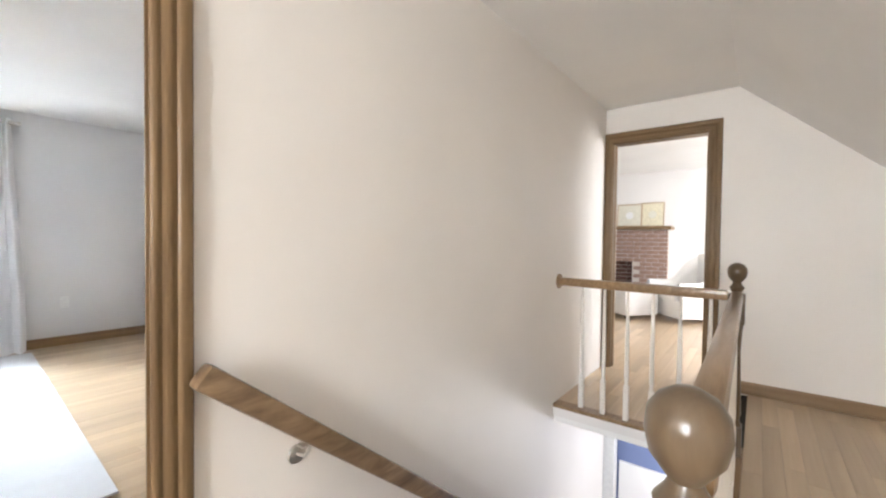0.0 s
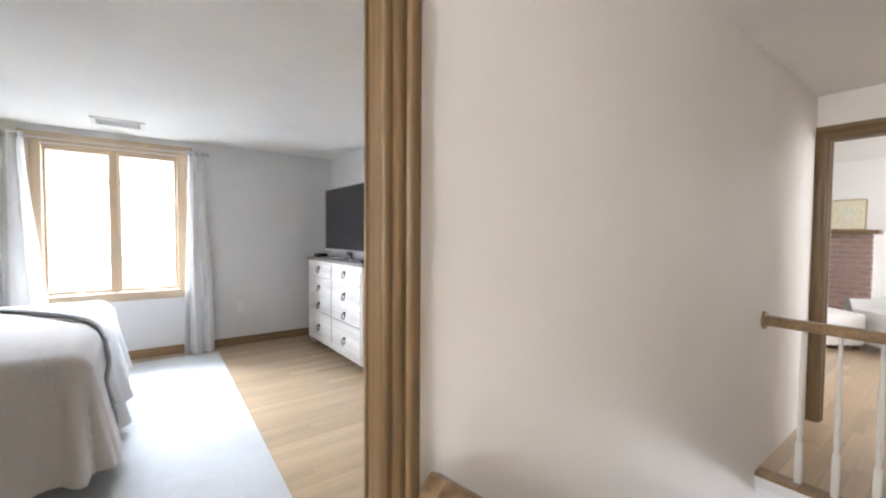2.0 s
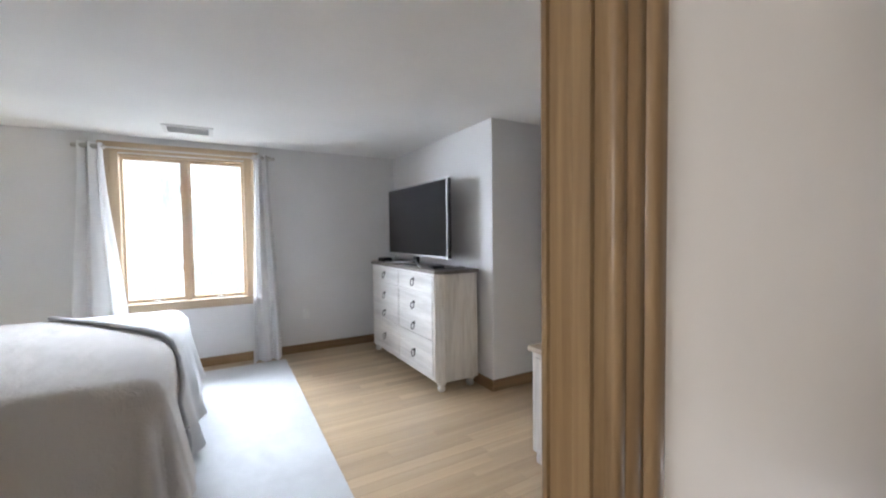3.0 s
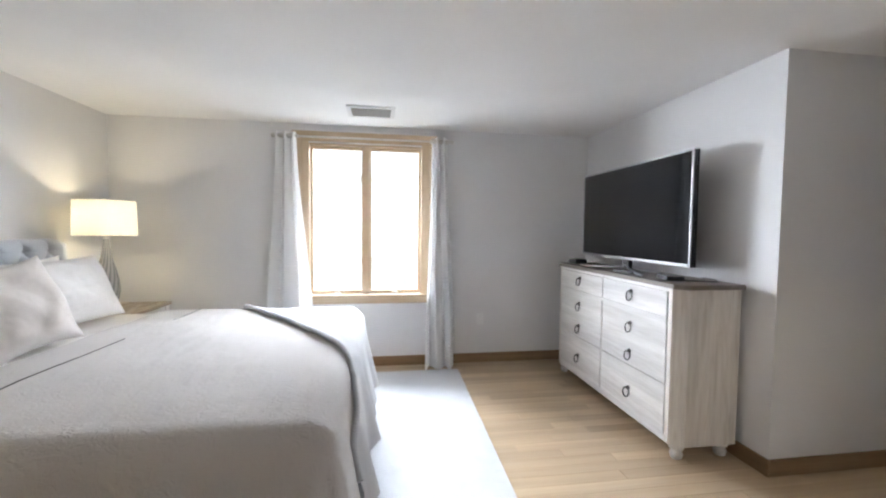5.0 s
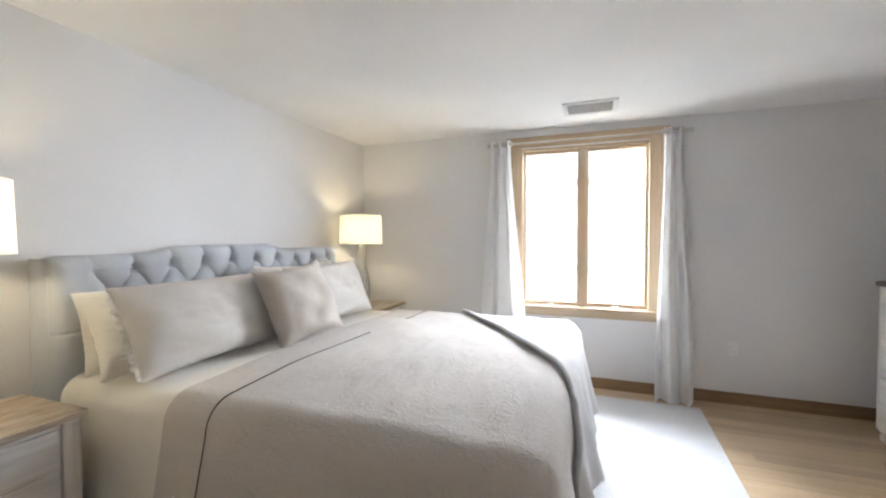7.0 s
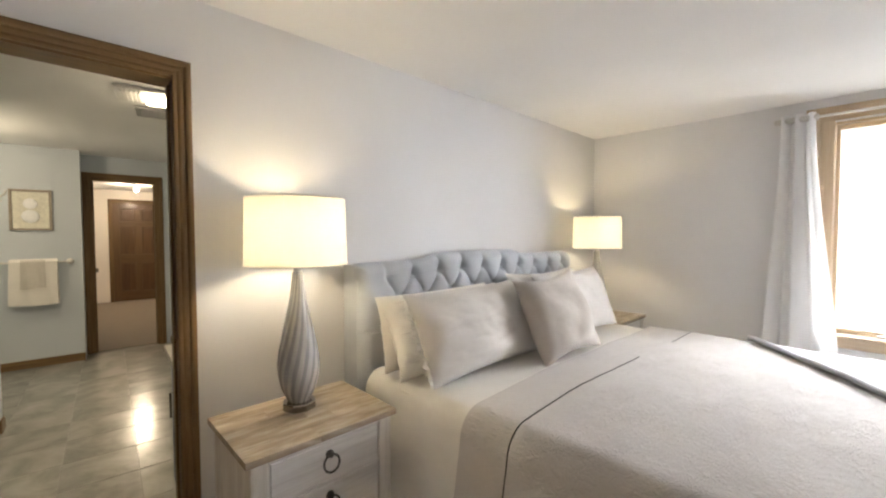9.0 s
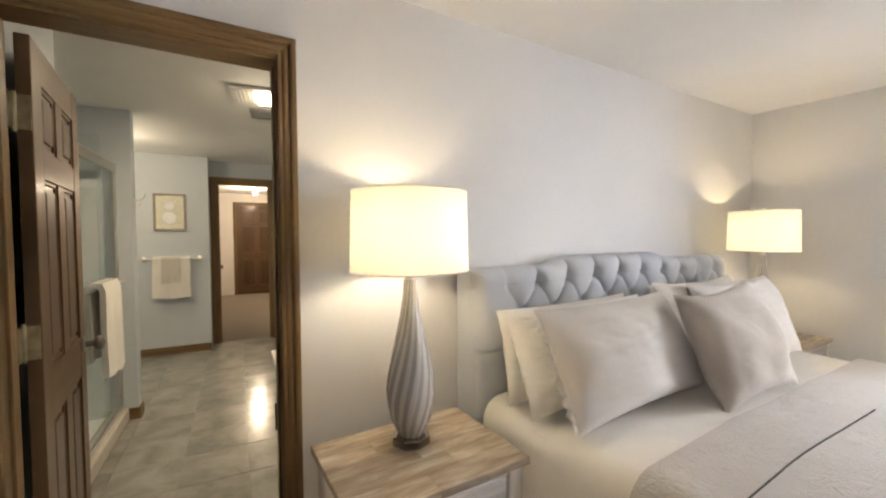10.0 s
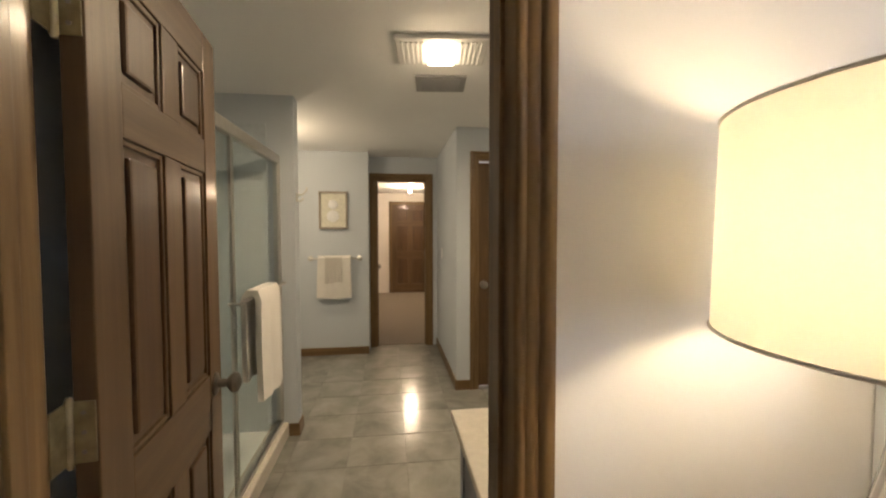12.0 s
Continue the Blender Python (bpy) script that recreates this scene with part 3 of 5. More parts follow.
structure("wall_living", boxes((-2.9, 3.4, 9.3, 9.4, 0, 2.6), (-2.9, -2.8, 4.69, 9.3, 0, 2.6), (3.4, 3.5, 4.69, 6.0, 0, 2.6), (3.4, 3.5, 8.4, 9.3, 0, 2.6), (3.4, 3.5, 6.0, 8.4, 0, 0.6), (3.4, 3.5, 6.0, 8.4, 2.4, 2.6)), M_WHITE, "white painted living room walls", "wall")
structure("ceiling_living", boxes((-2.9, 3.5, 4.69, 9.4, 2.45, 2.55)), M_CEIL, "white living room ceiling", "ceiling")

# ---- structure: bathroom, in a frame of its own ----
BATH = Matrix.Translation((-0.8, -1.67, 0)) @ pose(0, 0, 0, 0, 0, -4.2) @ Matrix.Translation((0.8, 1.67, 0))
structure("wall_bath_picture", boxes((-0.727, 1.2, -5.9, -5.78, 0, H), (-0.727, -0.60, -6.05, -5.9, 0, H)), M_BATH, "blue-grey bathroom wall with towel bar and picture", "wall", BATH)
ID = (-1.42, -0.80, 0.0, 2.03)
structure("wall_bath_end", wall_y(-1.66, -0.727, -6.17, -6.05, 0, H, [ID]), M_BATH, "blue-grey bathroom end wall with a doorway", "wall", BATH)
structure("wall_bath_side", boxes((-1.665, -1.545, -6.05, -4.58, 0, H), (-1.725, -1.665, -4.7, -4.58, 0, H), (-2.6, -2.35, -4.7, -4.58, 0, H), (-2.35, -1.725, -4.7, -4.58, 2.03, H)), M_BATH, "blue-grey bathroom side wall and return", "wall", BATH)
structure("wall_bath_vanity", boxes((-1.9, -1.8, -2.45, -1.87, 0, H), (-2.7, -2.6, -4.58, -2.45, 0, H), (-2.6, -1.8, -2.55, -2.45, 0, H)), M_BATH, "blue-grey bathroom wall beside the vanity", "wall", BATH)
structure("wall_shower_end", boxes((-0.335, 0.9, -4.06, -3.94, 0, H), (0.8, 0.9, -5.8, -4.06, 0, H), (0.78, 0.9, -3.94, -1.75, 0, H)), M_BATH, "blue-grey wall at the end of the shower", "wall", BATH)
# added out of view to block light, so the hinge gap stays dark
structure("wall_behind_door", boxes((-0.40, -0.28, -2.34, -1.80, 0, H)), M_BATH, "unseen blue-grey wall added to darken the gap behind the open door", "wall", BATH)
structure("ceiling_bath", boxes((-2.7, 1.2, -6.2, -1.72, H + 0.001, H + 0.1)), M_CEIL, "white bathroom ceiling", "ceiling", BATH)
structure("floor_bath", boxes((-2.7, 1.2, -6.1, -1.73, -0.2, -0.006)), M_GROUT, "grout bed of the bathroom tiles", "floor", BATH)
for a in ((-0.727, 0.8, -5.78, -5.766, 0, 0.085), (-0.349, 0.0, -3.94, -3.926, 0, 0.085), (-0.349, -0.335, -4.06, -3.94, 0, 0.085), (-1.545, -1.531, -6.05, -4.566, 0, 0.085), (-1.725, -1.545, -4.58, -4.566, 0, 0.085)):
    structure("baseboard", box(*a, bevel=0.004), M_TRIM_X, "oak stained baseboard in the bathroom", "baseboard", BATH)
casing("door_frame_bath_end", ID[1] - ID[0], "lr", ID[3], 0.08, 0.12, BATH @ Matrix.Translation((ID[1], -6.05, 0)) @ pose(0, 0, 0, 0, 0, 180), "dark stained oak frame of the far bathroom doorway")
casing("door_frame_bath_closet", 0.625, "lr", 2.03, 0.07, 0.12, BATH @ Matrix.Translation((-1.725, -4.58, 0)) @ pose(0, 0, 0, 0, 0, 180), "stained oak frame of the linen closet doorway", back=False)
structure("wall_far_room", boxes((-3.6, 0.6, -10.6, -10.5, 0, H), (-3.7, -3.6, -10.5, -6.17, 0, H), (0.6, 0.7, -10.5, -6.17, 0, H), (-3.6, -1.66, -6.27, -6.17, 0, H), (-0.727, 0.6, -6.27, -6.17, 0, H)), M_HALL, "cream walls of the room beyond the bathroom", "wall", BATH)
structure("ceiling_far_room", boxes((-3.7, 0.7, -10.6, -6.2, H, H + 0.1)), M_CEIL, "white ceiling of the room beyond", "ceiling", BATH)
structure("floor_far_room", boxes((-3.6, 0.6, -10.5, -6.11, -0.2, 0.004)), M_CARPET, "brown carpet in the room beyond the bathroom", "carpet", BATH)

# ---- bedroom: window, curtains, rug ----
def smooth01(x):
    x = max(0.0, min(1.0, x))
    return x * x * (3 - 2 * x)


def build_window():
    y0, y1, z0, z1 = WIN
    w = thing("window_1", "double casement window with pale oak frame and stool", "window", kind="structure")
    for a, b in ((y0 - 0.13, y0 + 0.012), (y1 - 0.012, y1 + 0.13)):
        part("casing", boxes((XW + 0.001, XW + 0.016, a, b, z0 - 0.05, z1 + 0.1), (XW + 0.002, XW + 0.024, a + 0.03 if a < 0 else b - 0.07, a + 0.07 if a < 0 else b - 0.03, z0 - 0.05, z1 + 0.09), bevel=0.003), M_WIN_V, w)
    part("head_casing", boxes((XW + 0.002, XW + 0.018, y0 - 0.135, y1 + 0.135, z1 + 0.012, z1 + 0.104), (XW + 0.003, XW + 0.028, y0 - 0.135, y1 + 0.135, z1 + 0.06, z1 + 0.1045), bevel=0.003), M_WIN_Y, w)
    part("window_sill", boxes((XW - 0.08, XW + 0.045, y0 - 0.15, y1 + 0.15, z0 - 0.022, z0 + 0.004), (XW + 0.001, XW + 0.02, y0 - 0.12, y1 + 0.12, z0 - 0.085, z0 - 0.022), bevel=0.004), M_WIN_Y, w)
    part("jamb", boxes((XW - 0.14, XW, y0, y0 + 0.016, z0 + 0.004, z1), (XW - 0.14, XW, y1 - 0.016, y1, z0 + 0.004, z1), bevel=0.002), M_WIN_V, w)
    part("head", box(XW - 0.14, XW, y0 + 0.016, y1 - 0.016, z1 - 0.016, z1), M_WIN_Y, w)
    mid = (y0 + y1) / 2
    part("mullion", box(XW - 0.12, XW - 0.01, mid - 0.022, mid + 0.022, z0 + 0.004, z1 - 0.016, bevel=0.003), M_WIN_V, w)
    for a, b in ((y0 + 0.017, mid - 0.023), (mid + 0.023, y1 - 0.017)):
        s = part("sash", boxes((XW - 0.09, XW - 0.045, a, a + 0.022, z0 + 0.008, z1 - 0.018), (XW - 0.09, XW - 0.045, b - 0.022, b, z0 + 0.008, z1 - 0.018), bevel=0.003), M_WIN_V, w)
        part("sash_rail", boxes((XW - 0.089, XW - 0.046, a + 0.022, b - 0.022, z0 + 0.008, z0 + 0.04), (XW - 0.089, XW - 0.046, a + 0.022, b - 0.022, z1 - 0.045, z1 - 0.018), bevel=0.003), M_WIN_Y, s)
        g = part("pane", box(XW - 0.07, XW - 0.066, a + 0.02, b - 0.02, z0 + 0.038, z1 - 0.043), M_GLASS, s)
        g.visible_shadow = False
        c = (a + b) / 2
        part("crank", boxes((XW - 0.044, XW - 0.01, c - 0.03, c + 0.03, z0 + 0.005, z0 + 0.022), bevel=0.005), M_CHROME, w, "nickel casement crank")
        part("crank_handle", tube([(XW - 0.02, c, z0 + 0.02), (XW - 0.012, c + 0.02, z0 + 0.045), (XW - 0.012, c + 0.05, z0 + 0.05), (XW - 0.012, c + 0.06, z0 + 0.03)], 0.005), M_CHROME, w, "nickel folding handle")
    for z in (z0 + 0.3, z1 - 0.35):
        part("sash_lock", boxes((XW - 0.044, XW - 0.02, mid - 0.05, mid - 0.034, z, z + 0.07), (XW - 0.044, XW - 0.02, mid + 0.034, mid + 0.05, z, z + 0.07), bevel=0.004), M_WIN_V, w)


build_window()

backdrop = part("backdrop", box(-16.1, -16.0, -14, 14, -6, 9), M_VIEW)
tagged(backdrop, "pale overcast sky behind bare trees outside", "backdrop", kind="structure")
lawn = part("ground", box(-16.0, -4.8, -14, 14, -2.9, -2.8), M_LAWN)
tagged(lawn, "dull winter ground outside the window", "ground", kind="structure")

ROD_X, ROD_Z = XW + 0.095, 2.165


def build_rod():
    r = thing("curtain_rod", "thin brushed nickel curtain rod above the window", "curtain rod")
    part("rod", tube([(ROD_X, -0.25, ROD_Z), (ROD_X, 1.31, ROD_Z)], 0.0085), M_CHROME, r, smooth=True)
    for y, s in ((-0.25, -1), (1.31, 1)):
        f = lathe([(0.004, 0), (0.012, 0.004), (0.012, 0.012), (0.016, 0.02), (0.02, 0.032), (0.016, 0.045), (0.004, 0.052)], 16)
        part("finial", move(f, Matrix.Translation((ROD_X, y, ROD_Z)) @ pose(0, 0, 0, -90 * s, 0, 0)), M_CHROME, r, smooth=True)
    for y in (-0.19, 1.26):
        part("bracket", boxes((XW, ROD_X, y - 0.006, y + 0.006, ROD_Z - 0.018, ROD_Z - 0.006), (XW, XW + 0.008, y - 0.012, y + 0.012, ROD_Z - 0.04, ROD_Z + 0.02), bevel=0.002), M_CHROME, r)


build_rod()


def build_curtain(t0, t1, b0, b1, seed):
    """A gathered panel: t0, t1 along y at the rod, b0, b1 at the floor."""
    c = thing("curtain", "pale grey cotton curtain panel gathered beside the window", "curtain", group="window curtains")

    def fn(u, v):
        z = 2.20 - v * 2.185
        k = smooth01(v * 1.1)
        w = u + 0.035 * math.sin(5.1 * u + 1.7 * v + seed) * v
        y = (t0 + (t1 - t0) * w) * (1 - k) + (b0 + (b1 - b0) * w) * k
        amp = 0.032 + 0.020 * v
        ph = u * 2 * math.pi * 2.4 + seed + 0.45 * math.sin(2.2 * v + seed)
        x = ROD_X + amp * (math.sin(ph) + 0.22 * math.sin(2 * ph + 0.8)) + 0.08 * v * v
        y += 0.010 * math.sin(ph * 0.5 + v * 3) * v
        # the hem breaks slightly where it meets the floor
        x += 0.02 * smooth01((v - 0.93) / 0.07) * math.sin(ph * 0.7)
        return (x, y, z)

    part("panel", sheet(fn, 120, 48), M_CURTAIN, c, smooth=True)
    for i in range(5):
        u = (i + 0.5) / 5
        y = t0 + (t1 - t0) * u
        part("grommet", move(lathe([(0.014, -0.03), (0.021, -0.03), (0.021, 0.03), (0.014, 0.03)], 16), Matrix.Translation((ROD_X, y, ROD_Z)) @ pose(0, 0, 0, 90, 0, 0)), M_CHROME, c, "nickel grommet", smooth=True)


build_curtain(-0.26, -0.08, -0.36, 0.08, 0.4)
build_curtain(1.15, 1.30, 1.10, 1.38, 2.1)

rug = part("rug", sheet(lambda u, v: (-4.39 + 3.2 * u, -1.25 + (2.65 - 0.09 * u) * v, 0.010 + 0.003 * noise.noise((u * 40, v * 30, 0))), 120, 90, 0.009), M_RUG, smooth=True)
tagged(rug, "pale grey low-pile rug under the bed", "rug")

# ---- bed ----
BX, BW, BY0, BY1, BZ = -2.875, 0.97, -1.52, 0.53, 0.735


def drape(u, v, half, y0, yf, drop, top, r=0.09, seed=0.0, flare=0.10, lift=0.0, folds=1.0):
    """Cloth over the mattress: u across (-1 to 1), v from head to foot."""
    s = u * (half + drop)
    y = y0 + (yf + drop - y0) * v
    ix, iy = half - r, yf - r
    ex, ey = max(abs(s) - ix, 0.0), max(y - iy, 0.0)
    e = math.hypot(ex, ey)
    px, py, pz = math.copysign(min(abs(s), ix), s), min(y, iy), top
    crown = 0.018 * (1 - (px / half) ** 2)
    pz += crown + 0.009 * noise.noise((px * 3 + seed, py * 3, 1.3)) + 0.004 * noise.noise((px * 6, py * 15, seed)) + 0.003 * abs(noise.noise((px * 9 + seed, py * 22, 2.0)))
    if e > 0:
        nx, ny = math.copysign(ex / e, s), ey / e
        lim = drop + 0.03 * noise.noise((px * 2.2, py * 2.2, seed + 4)) + 0.02 * math.sin(3 * px + 2 * py)
        e = min(e, lim + r)
        arc = r * math.pi / 2
        if e < arc:
            a = e / r
            o, d = r * math.sin(a), r * (1 - math.cos(a))
        else:
            k = e - arc
            along = (py if abs(nx) > abs(ny) else px) * 1.0 + math.atan2(ny, abs(nx)) * 0.35
            wave = math.sin(along * 16 + seed) * 0.6 + math.sin(along * 27 + 1 + seed) * 0.4
            o = r + flare * k + 0.055 * folds * k * wave / 0.45 * (0.4 + 0.6 * abs(nx * ny) * 2 + 0.3)
            d = r + k
        px, py, pz = px + nx * o, py + ny * o, pz - d
    return Vector((BX + px, py, max(pz + lift, 0.018)))


def build_bed():
    b = thing("bed", "king bed with a tufted blue-grey headboard and rumpled taupe bedding", "bed")
    part("base", box(BX - BW + 0.16, BX + BW - 0.16, BY0, BY1 - 0.22, 0.12, 0.36, bevel=0.01), M_BLACK, b)
    for x in (BX - 0.70, BX + 0.70):
        for y in (BY0 + 0.08, BY1 - 0.32):
            part("leg", move(lathe([(0.02, 0), (0.024, 0.12)], 12), pose(x, y, 0.012)), M_BLACK, b)
    part("mattress", box(BX - BW, BX + BW, BY0, BY1 - 0.01, 0.36, 0.70, bevel=0.05), M_SHEET, b, "cream covered mattress", smooth=True)
    build_headboard(b)
    return b


def head_top(x):
    """The camel-back top edge of the headboard."""
    return 1.243 + 0.036 * smooth01((0.50 - abs(x - (-2.80))) / 0.20) - 0.025 * smooth01((abs(x - BX) - 0.95) / 0.10)


def build_headboard(b):
    x0, x1, yf = -3.93, -1.875, -1.545
    hb = part("headboard", box(x0, x1, YB + 0.003, yf, 0.10, 1.16, bevel=0.012), M_HEAD, b, "upholstered pale blue-grey headboard")
    cx, cz, zr = 0.193, 0.130, 1.170
    buttons = []
    for row in range(3):
        for i in range(-6, 7):
            x = -2.80 + (i + 0.5 * (row % 2)) * cx
            if x0 + 0.07 < x < x1 - 0.17:
                buttons.append((x, zr + 0.5 * (head_top(x) - 1.243) - row * cz))

    def ridge(c):
        c = c % 1.0
        return max(0.0, 1 - (1 - 2 * min(c, 1 - c)) ** 2) ** 0.42

    def fn(u, v):
        x = x0 + (x1 - x0) * u
        zt = head_top(x)
        z = 0.62 + (zt - 0.62) * v
        rz = z - zr - 0.5 * (zt - 1.243)
        d = min(math.hypot((x - a) / 0.85, z - c) for a, c in buttons)
        if rz > 0:
            pillow = ridge((x + 2.80) / cx)
        else:
            pillow = ridge((x + 2.80) / cx + rz / (2 * cz)) * ridge((x + 2.80) / cx - rz / (2 * cz))
        inside = smooth01((min(x - x0 + 0.09, x1 - x) - 0.13) / 0.05) * smooth01((z - 0.905) / 0.02)
        puff = 0.044 * pillow - 0.055 * math.exp(-(d / 0.024) ** 2)
        seam = -0.010 * math.exp(-((z - 0.905) / 0.006) ** 2)
        border = 0.037 + 0.006 * math.sin(z * 9) + seam
        e = min(x - x0, x1 - x, zt - z)
        round_over = 0.06 * (1 - math.sqrt(max(0.0, 1 - (1 - min(e / 0.06, 1.0)) ** 2)))
        return (x, yf + puff * inside + border * (1 - inside) - round_over, z)

    part("tufted_front", sheet(fn, 300, 110, 0.0), M_HEAD, hb, smooth=True)

    def cap(u, v):
        x = x0 + (x1 - x0) * u
        return (x, yf - 0.02 - (yf - 0.02 - YB - 0.004) * v, head_top(x) - 0.02 * v * v)

    part("top_edge", sheet(cap, 120, 4, 0.0), M_HEAD, hb, smooth=True)
    back = sheet(lambda u, v: (x0 + (x1 - x0) * u, YB + 0.006, 1.1 + (head_top(x0 + (x1 - x0) * u) - 0.02 - 1.1) * v), 120, 2)
    part("back", back, M_HEAD, hb)
    for x in (x0, x1):
        part("side_edge", sheet(lambda u, v: (x + (0.003 if x == x1 else -0.003), YB + 0.004 + (yf - 0.02 - YB - 0.004) * u, 0.62 + (head_top(x) - 0.62) * v), 4, 10), M_HEAD, hb)
    for x, z in buttons:
        if z > 0.8:
            part("button", move(lathe([(0.003, 0.006), (0.009, 0.004), (0.011, 0.0)], 10), Matrix.Translation((x, yf - 0.02, z)) @ pose(0, 0, 0, -90, 0, 0)), M_HEAD, hb, smooth=True)
    for x in (x0 + 0.06, x1 - 0.06):
        part("strut", box(x - 0.03, x + 0.03, YB + 0.01, yf - 0.02, 0.0, 0.10), M_BLACK, hb)
    return hb


build_bed()
duvet = part("duvet", sheet(lambda u, v: drape(u * 2 - 1, v * 0.104, 0.985, -1.50, 5.0, 0.56, BZ - 0.02, seed=2.0, flare=0.09, folds=1.1), 150, 80, 0.0), M_SHEET, smooth=True)
tagged(duvet, "cream cotton duvet spread over the mattress", "duvet")
blanket = part("blanket", sheet(lambda u, v: drape(u * 2 - 1, v, 1.0, -0.85, 0.55, 0.52, BZ + 0.002, r=0.11, seed=5.0, flare=0.17), 150, 120, 0.0), M_BLANKET, smooth=True)
tagged(blanket, "taupe crinkled blanket hanging over the bed sides", "blanket")
for a, c in ((-1.45, 0.05), (0.55, 0.62)):
    pts = [drape(u / 1.53 + 0.0, (-0.62 + 0.85 - 0.02 * math.sin(u * 2)) / (0.55 + 0.52 + 0.85), 1.0, -0.85, 0.55, 0.52, BZ + 0.002, r=0.11, seed=5.0, flare=0.17, lift=0.002) for u in np.linspace(-c * 1.53, -a, 60)]
    part("seam", tube(pts, 0.0025, 6), M_IRON, blanket, "dark seam")


FOLD = (-3.80, -0.30)


def throw_fn(u, v):
    # laid askew over the far corner at the foot; v runs from the visible edge towards the corner
    a, w = u * 2.02, v * (1.15 - 0.25 * u) + 0.012 * math.sin(u * 7)
    x, y = FOLD[0] + a * 0.80 - w * 0.58, FOLD[1] + a * 0.58 + w * 0.8
    lift = 0.010 + 0.012 * math.exp(-((v - 0.02) / 0.03) ** 2) + 0.004 * noise.noise((a * 5, w * 7, 3.0))
    p = drape((x - BX) / 1.52, (y + 0.85) / (0.55 + 0.52 + 0.85), 1.0, -0.85, 0.55, 0.52, BZ + 0.002, r=0.11, seed=5.0, flare=0.17, lift=lift)
    # stand clear of the blanket where it hangs
    out = Vector((p.x - BX, max(p.y - 0.1, 0.0), 0.0))
    if p.z < BZ - 0.06 and out.length > 0:
        p += out.normalized() * 0.016
    return p


bm = sheet(throw_fn, 90, 60)
bmesh.ops.remove_doubles(bm, verts=bm.verts[:], dist=0.004)
throw = part("throw", bm, M_THROW, smooth=True)
tagged(throw, "pale grey throw laid askew over the foot of the bed", "throw")
part("hem", tube([throw_fn(u, 0.0) + Vector((0, 0, 0.004)) for u in np.linspace(0.0, 1.0, 70)], 0.013, 8), M_HEM, throw, "thick rolled hem with its shade put into the grey", smooth=True)
for k in range(9):
    p = throw_fn(1.0, 0.02 + k * 0.03)
    part("tassel", tube([p, p + Vector((0.004, 0.012, -0.03)), p + Vector((0.002 * (k % 3), 0.014, -0.075))], 0.004, 6), M_HEM, throw, smooth=True)


def build_pillow(name, label, mat, w, h, t, m, seed, pinch=0.07, crumple=1.0):
    def side(sgn):
        def fn(u, v):
            a, c = u * 2 - 1, v * 2 - 1
            k = max(0.0, (1 - abs(a) ** 2.6) * (1 - abs(c) ** 2.6)) ** 0.55
            pin = 1 - pinch * (1 - abs(a) ** 2) * abs(c) ** 3
            pin2 = 1 - pinch * (1 - abs(c) ** 2) * abs(a) ** 3
            n = 0.03 * noise.noise((a * 1.8 + seed, c * 1.8, sgn)) + crumple * (0.008 * noise.noise((a * 4, c * 4 + seed, sgn)) - 0.010 * (1 - abs(noise.noise((a * 3 + c * 2 + seed, c * 5 - a, sgn)))) ** 6)
            for ca in (-1, 1):
                for cc in (-1, 1):
                    r = math.hypot(a - ca, c - cc)
                    th = math.atan2((c - cc) * cc, (a - ca) * ca)
                    n += crumple * 0.0045 * math.sin(th * 9 + seed + ca) * math.exp(-((r - 0.45) / 0.3) ** 2)
            return (a * w / 2 * pin2, sgn * (t / 2 * k + n * k) + 0.0 * c, h / 2 + c * h / 2 * pin)
        return fn
    bm = sheet(side(1), 56, 44)
    b2 = sheet(side(-1), 56, 44)
    me = bpy.data.meshes.new("tmp")
    b2.to_mesh(me)
    b2.free()
    bm.from_mesh(me)
    bpy.data.meshes.remove(me)
    bmesh.ops.remove_doubles(bm, verts=bm.verts[:], dist=0.0008)
    ob = part(name, bm, mat, smooth=True)
    ob.matrix_world = m
    return tagged(ob, label, "pillow", "bed pillows")


build_pillow("pillow", "cream ruffled sleeping pillow against the headboard", M_SHEET, 0.84, 0.36, 0.19, pose(-2.32, -1.37, BZ, 12, 0, 2), 1, 0.05, 2.0)
build_pillow("pillow", "cream sleeping pillow against the headboard", M_SHEET, 0.84, 0.38, 0.19, pose(-3.38, -1.37, BZ, 12, 0, -3), 2, 0.05, 2.0)
build_pillow("pillow", "cream pillow with ruffled edge standing on the bed", M_SHEET, 0.86, 0.385, 0.19, pose(-2.31, -1.22, BZ + 0.005, 24, 0, 1), 3, 0.06, 2.2)
build_pillow("pillow", "grey-beige linen sham pillow leaning on the others", M_LINEN, 0.84, 0.425, 0.22, pose(-2.35, -1.07, BZ + 0.005, 28, 0, 2), 4, 0.075, 0.35)
build_pillow("pillow", "grey-beige linen sham pillow leaning at the far side", M_LINEN, 0.80, 0.44, 0.20, pose(-3.33, -1.07, BZ + 0.005, 25, 0, -2), 5, 0.10, 0.4)
build_pillow("pillow", "cream pillow with pointed corners behind the sham", M_SHEET, 0.80, 0.41, 0.16, pose(-3.20, -1.23, BZ + 0.02, 18, 0, 0), 6, 0.14, 1.5)
build_pillow("cushion", "square taupe linen cushion with pointed corners", M_TAUPE, 0.50, 0.47, 0.19, pose(-2.79, -0.88, BZ, 24, 5, -6), 7, 0.15, 0.25)




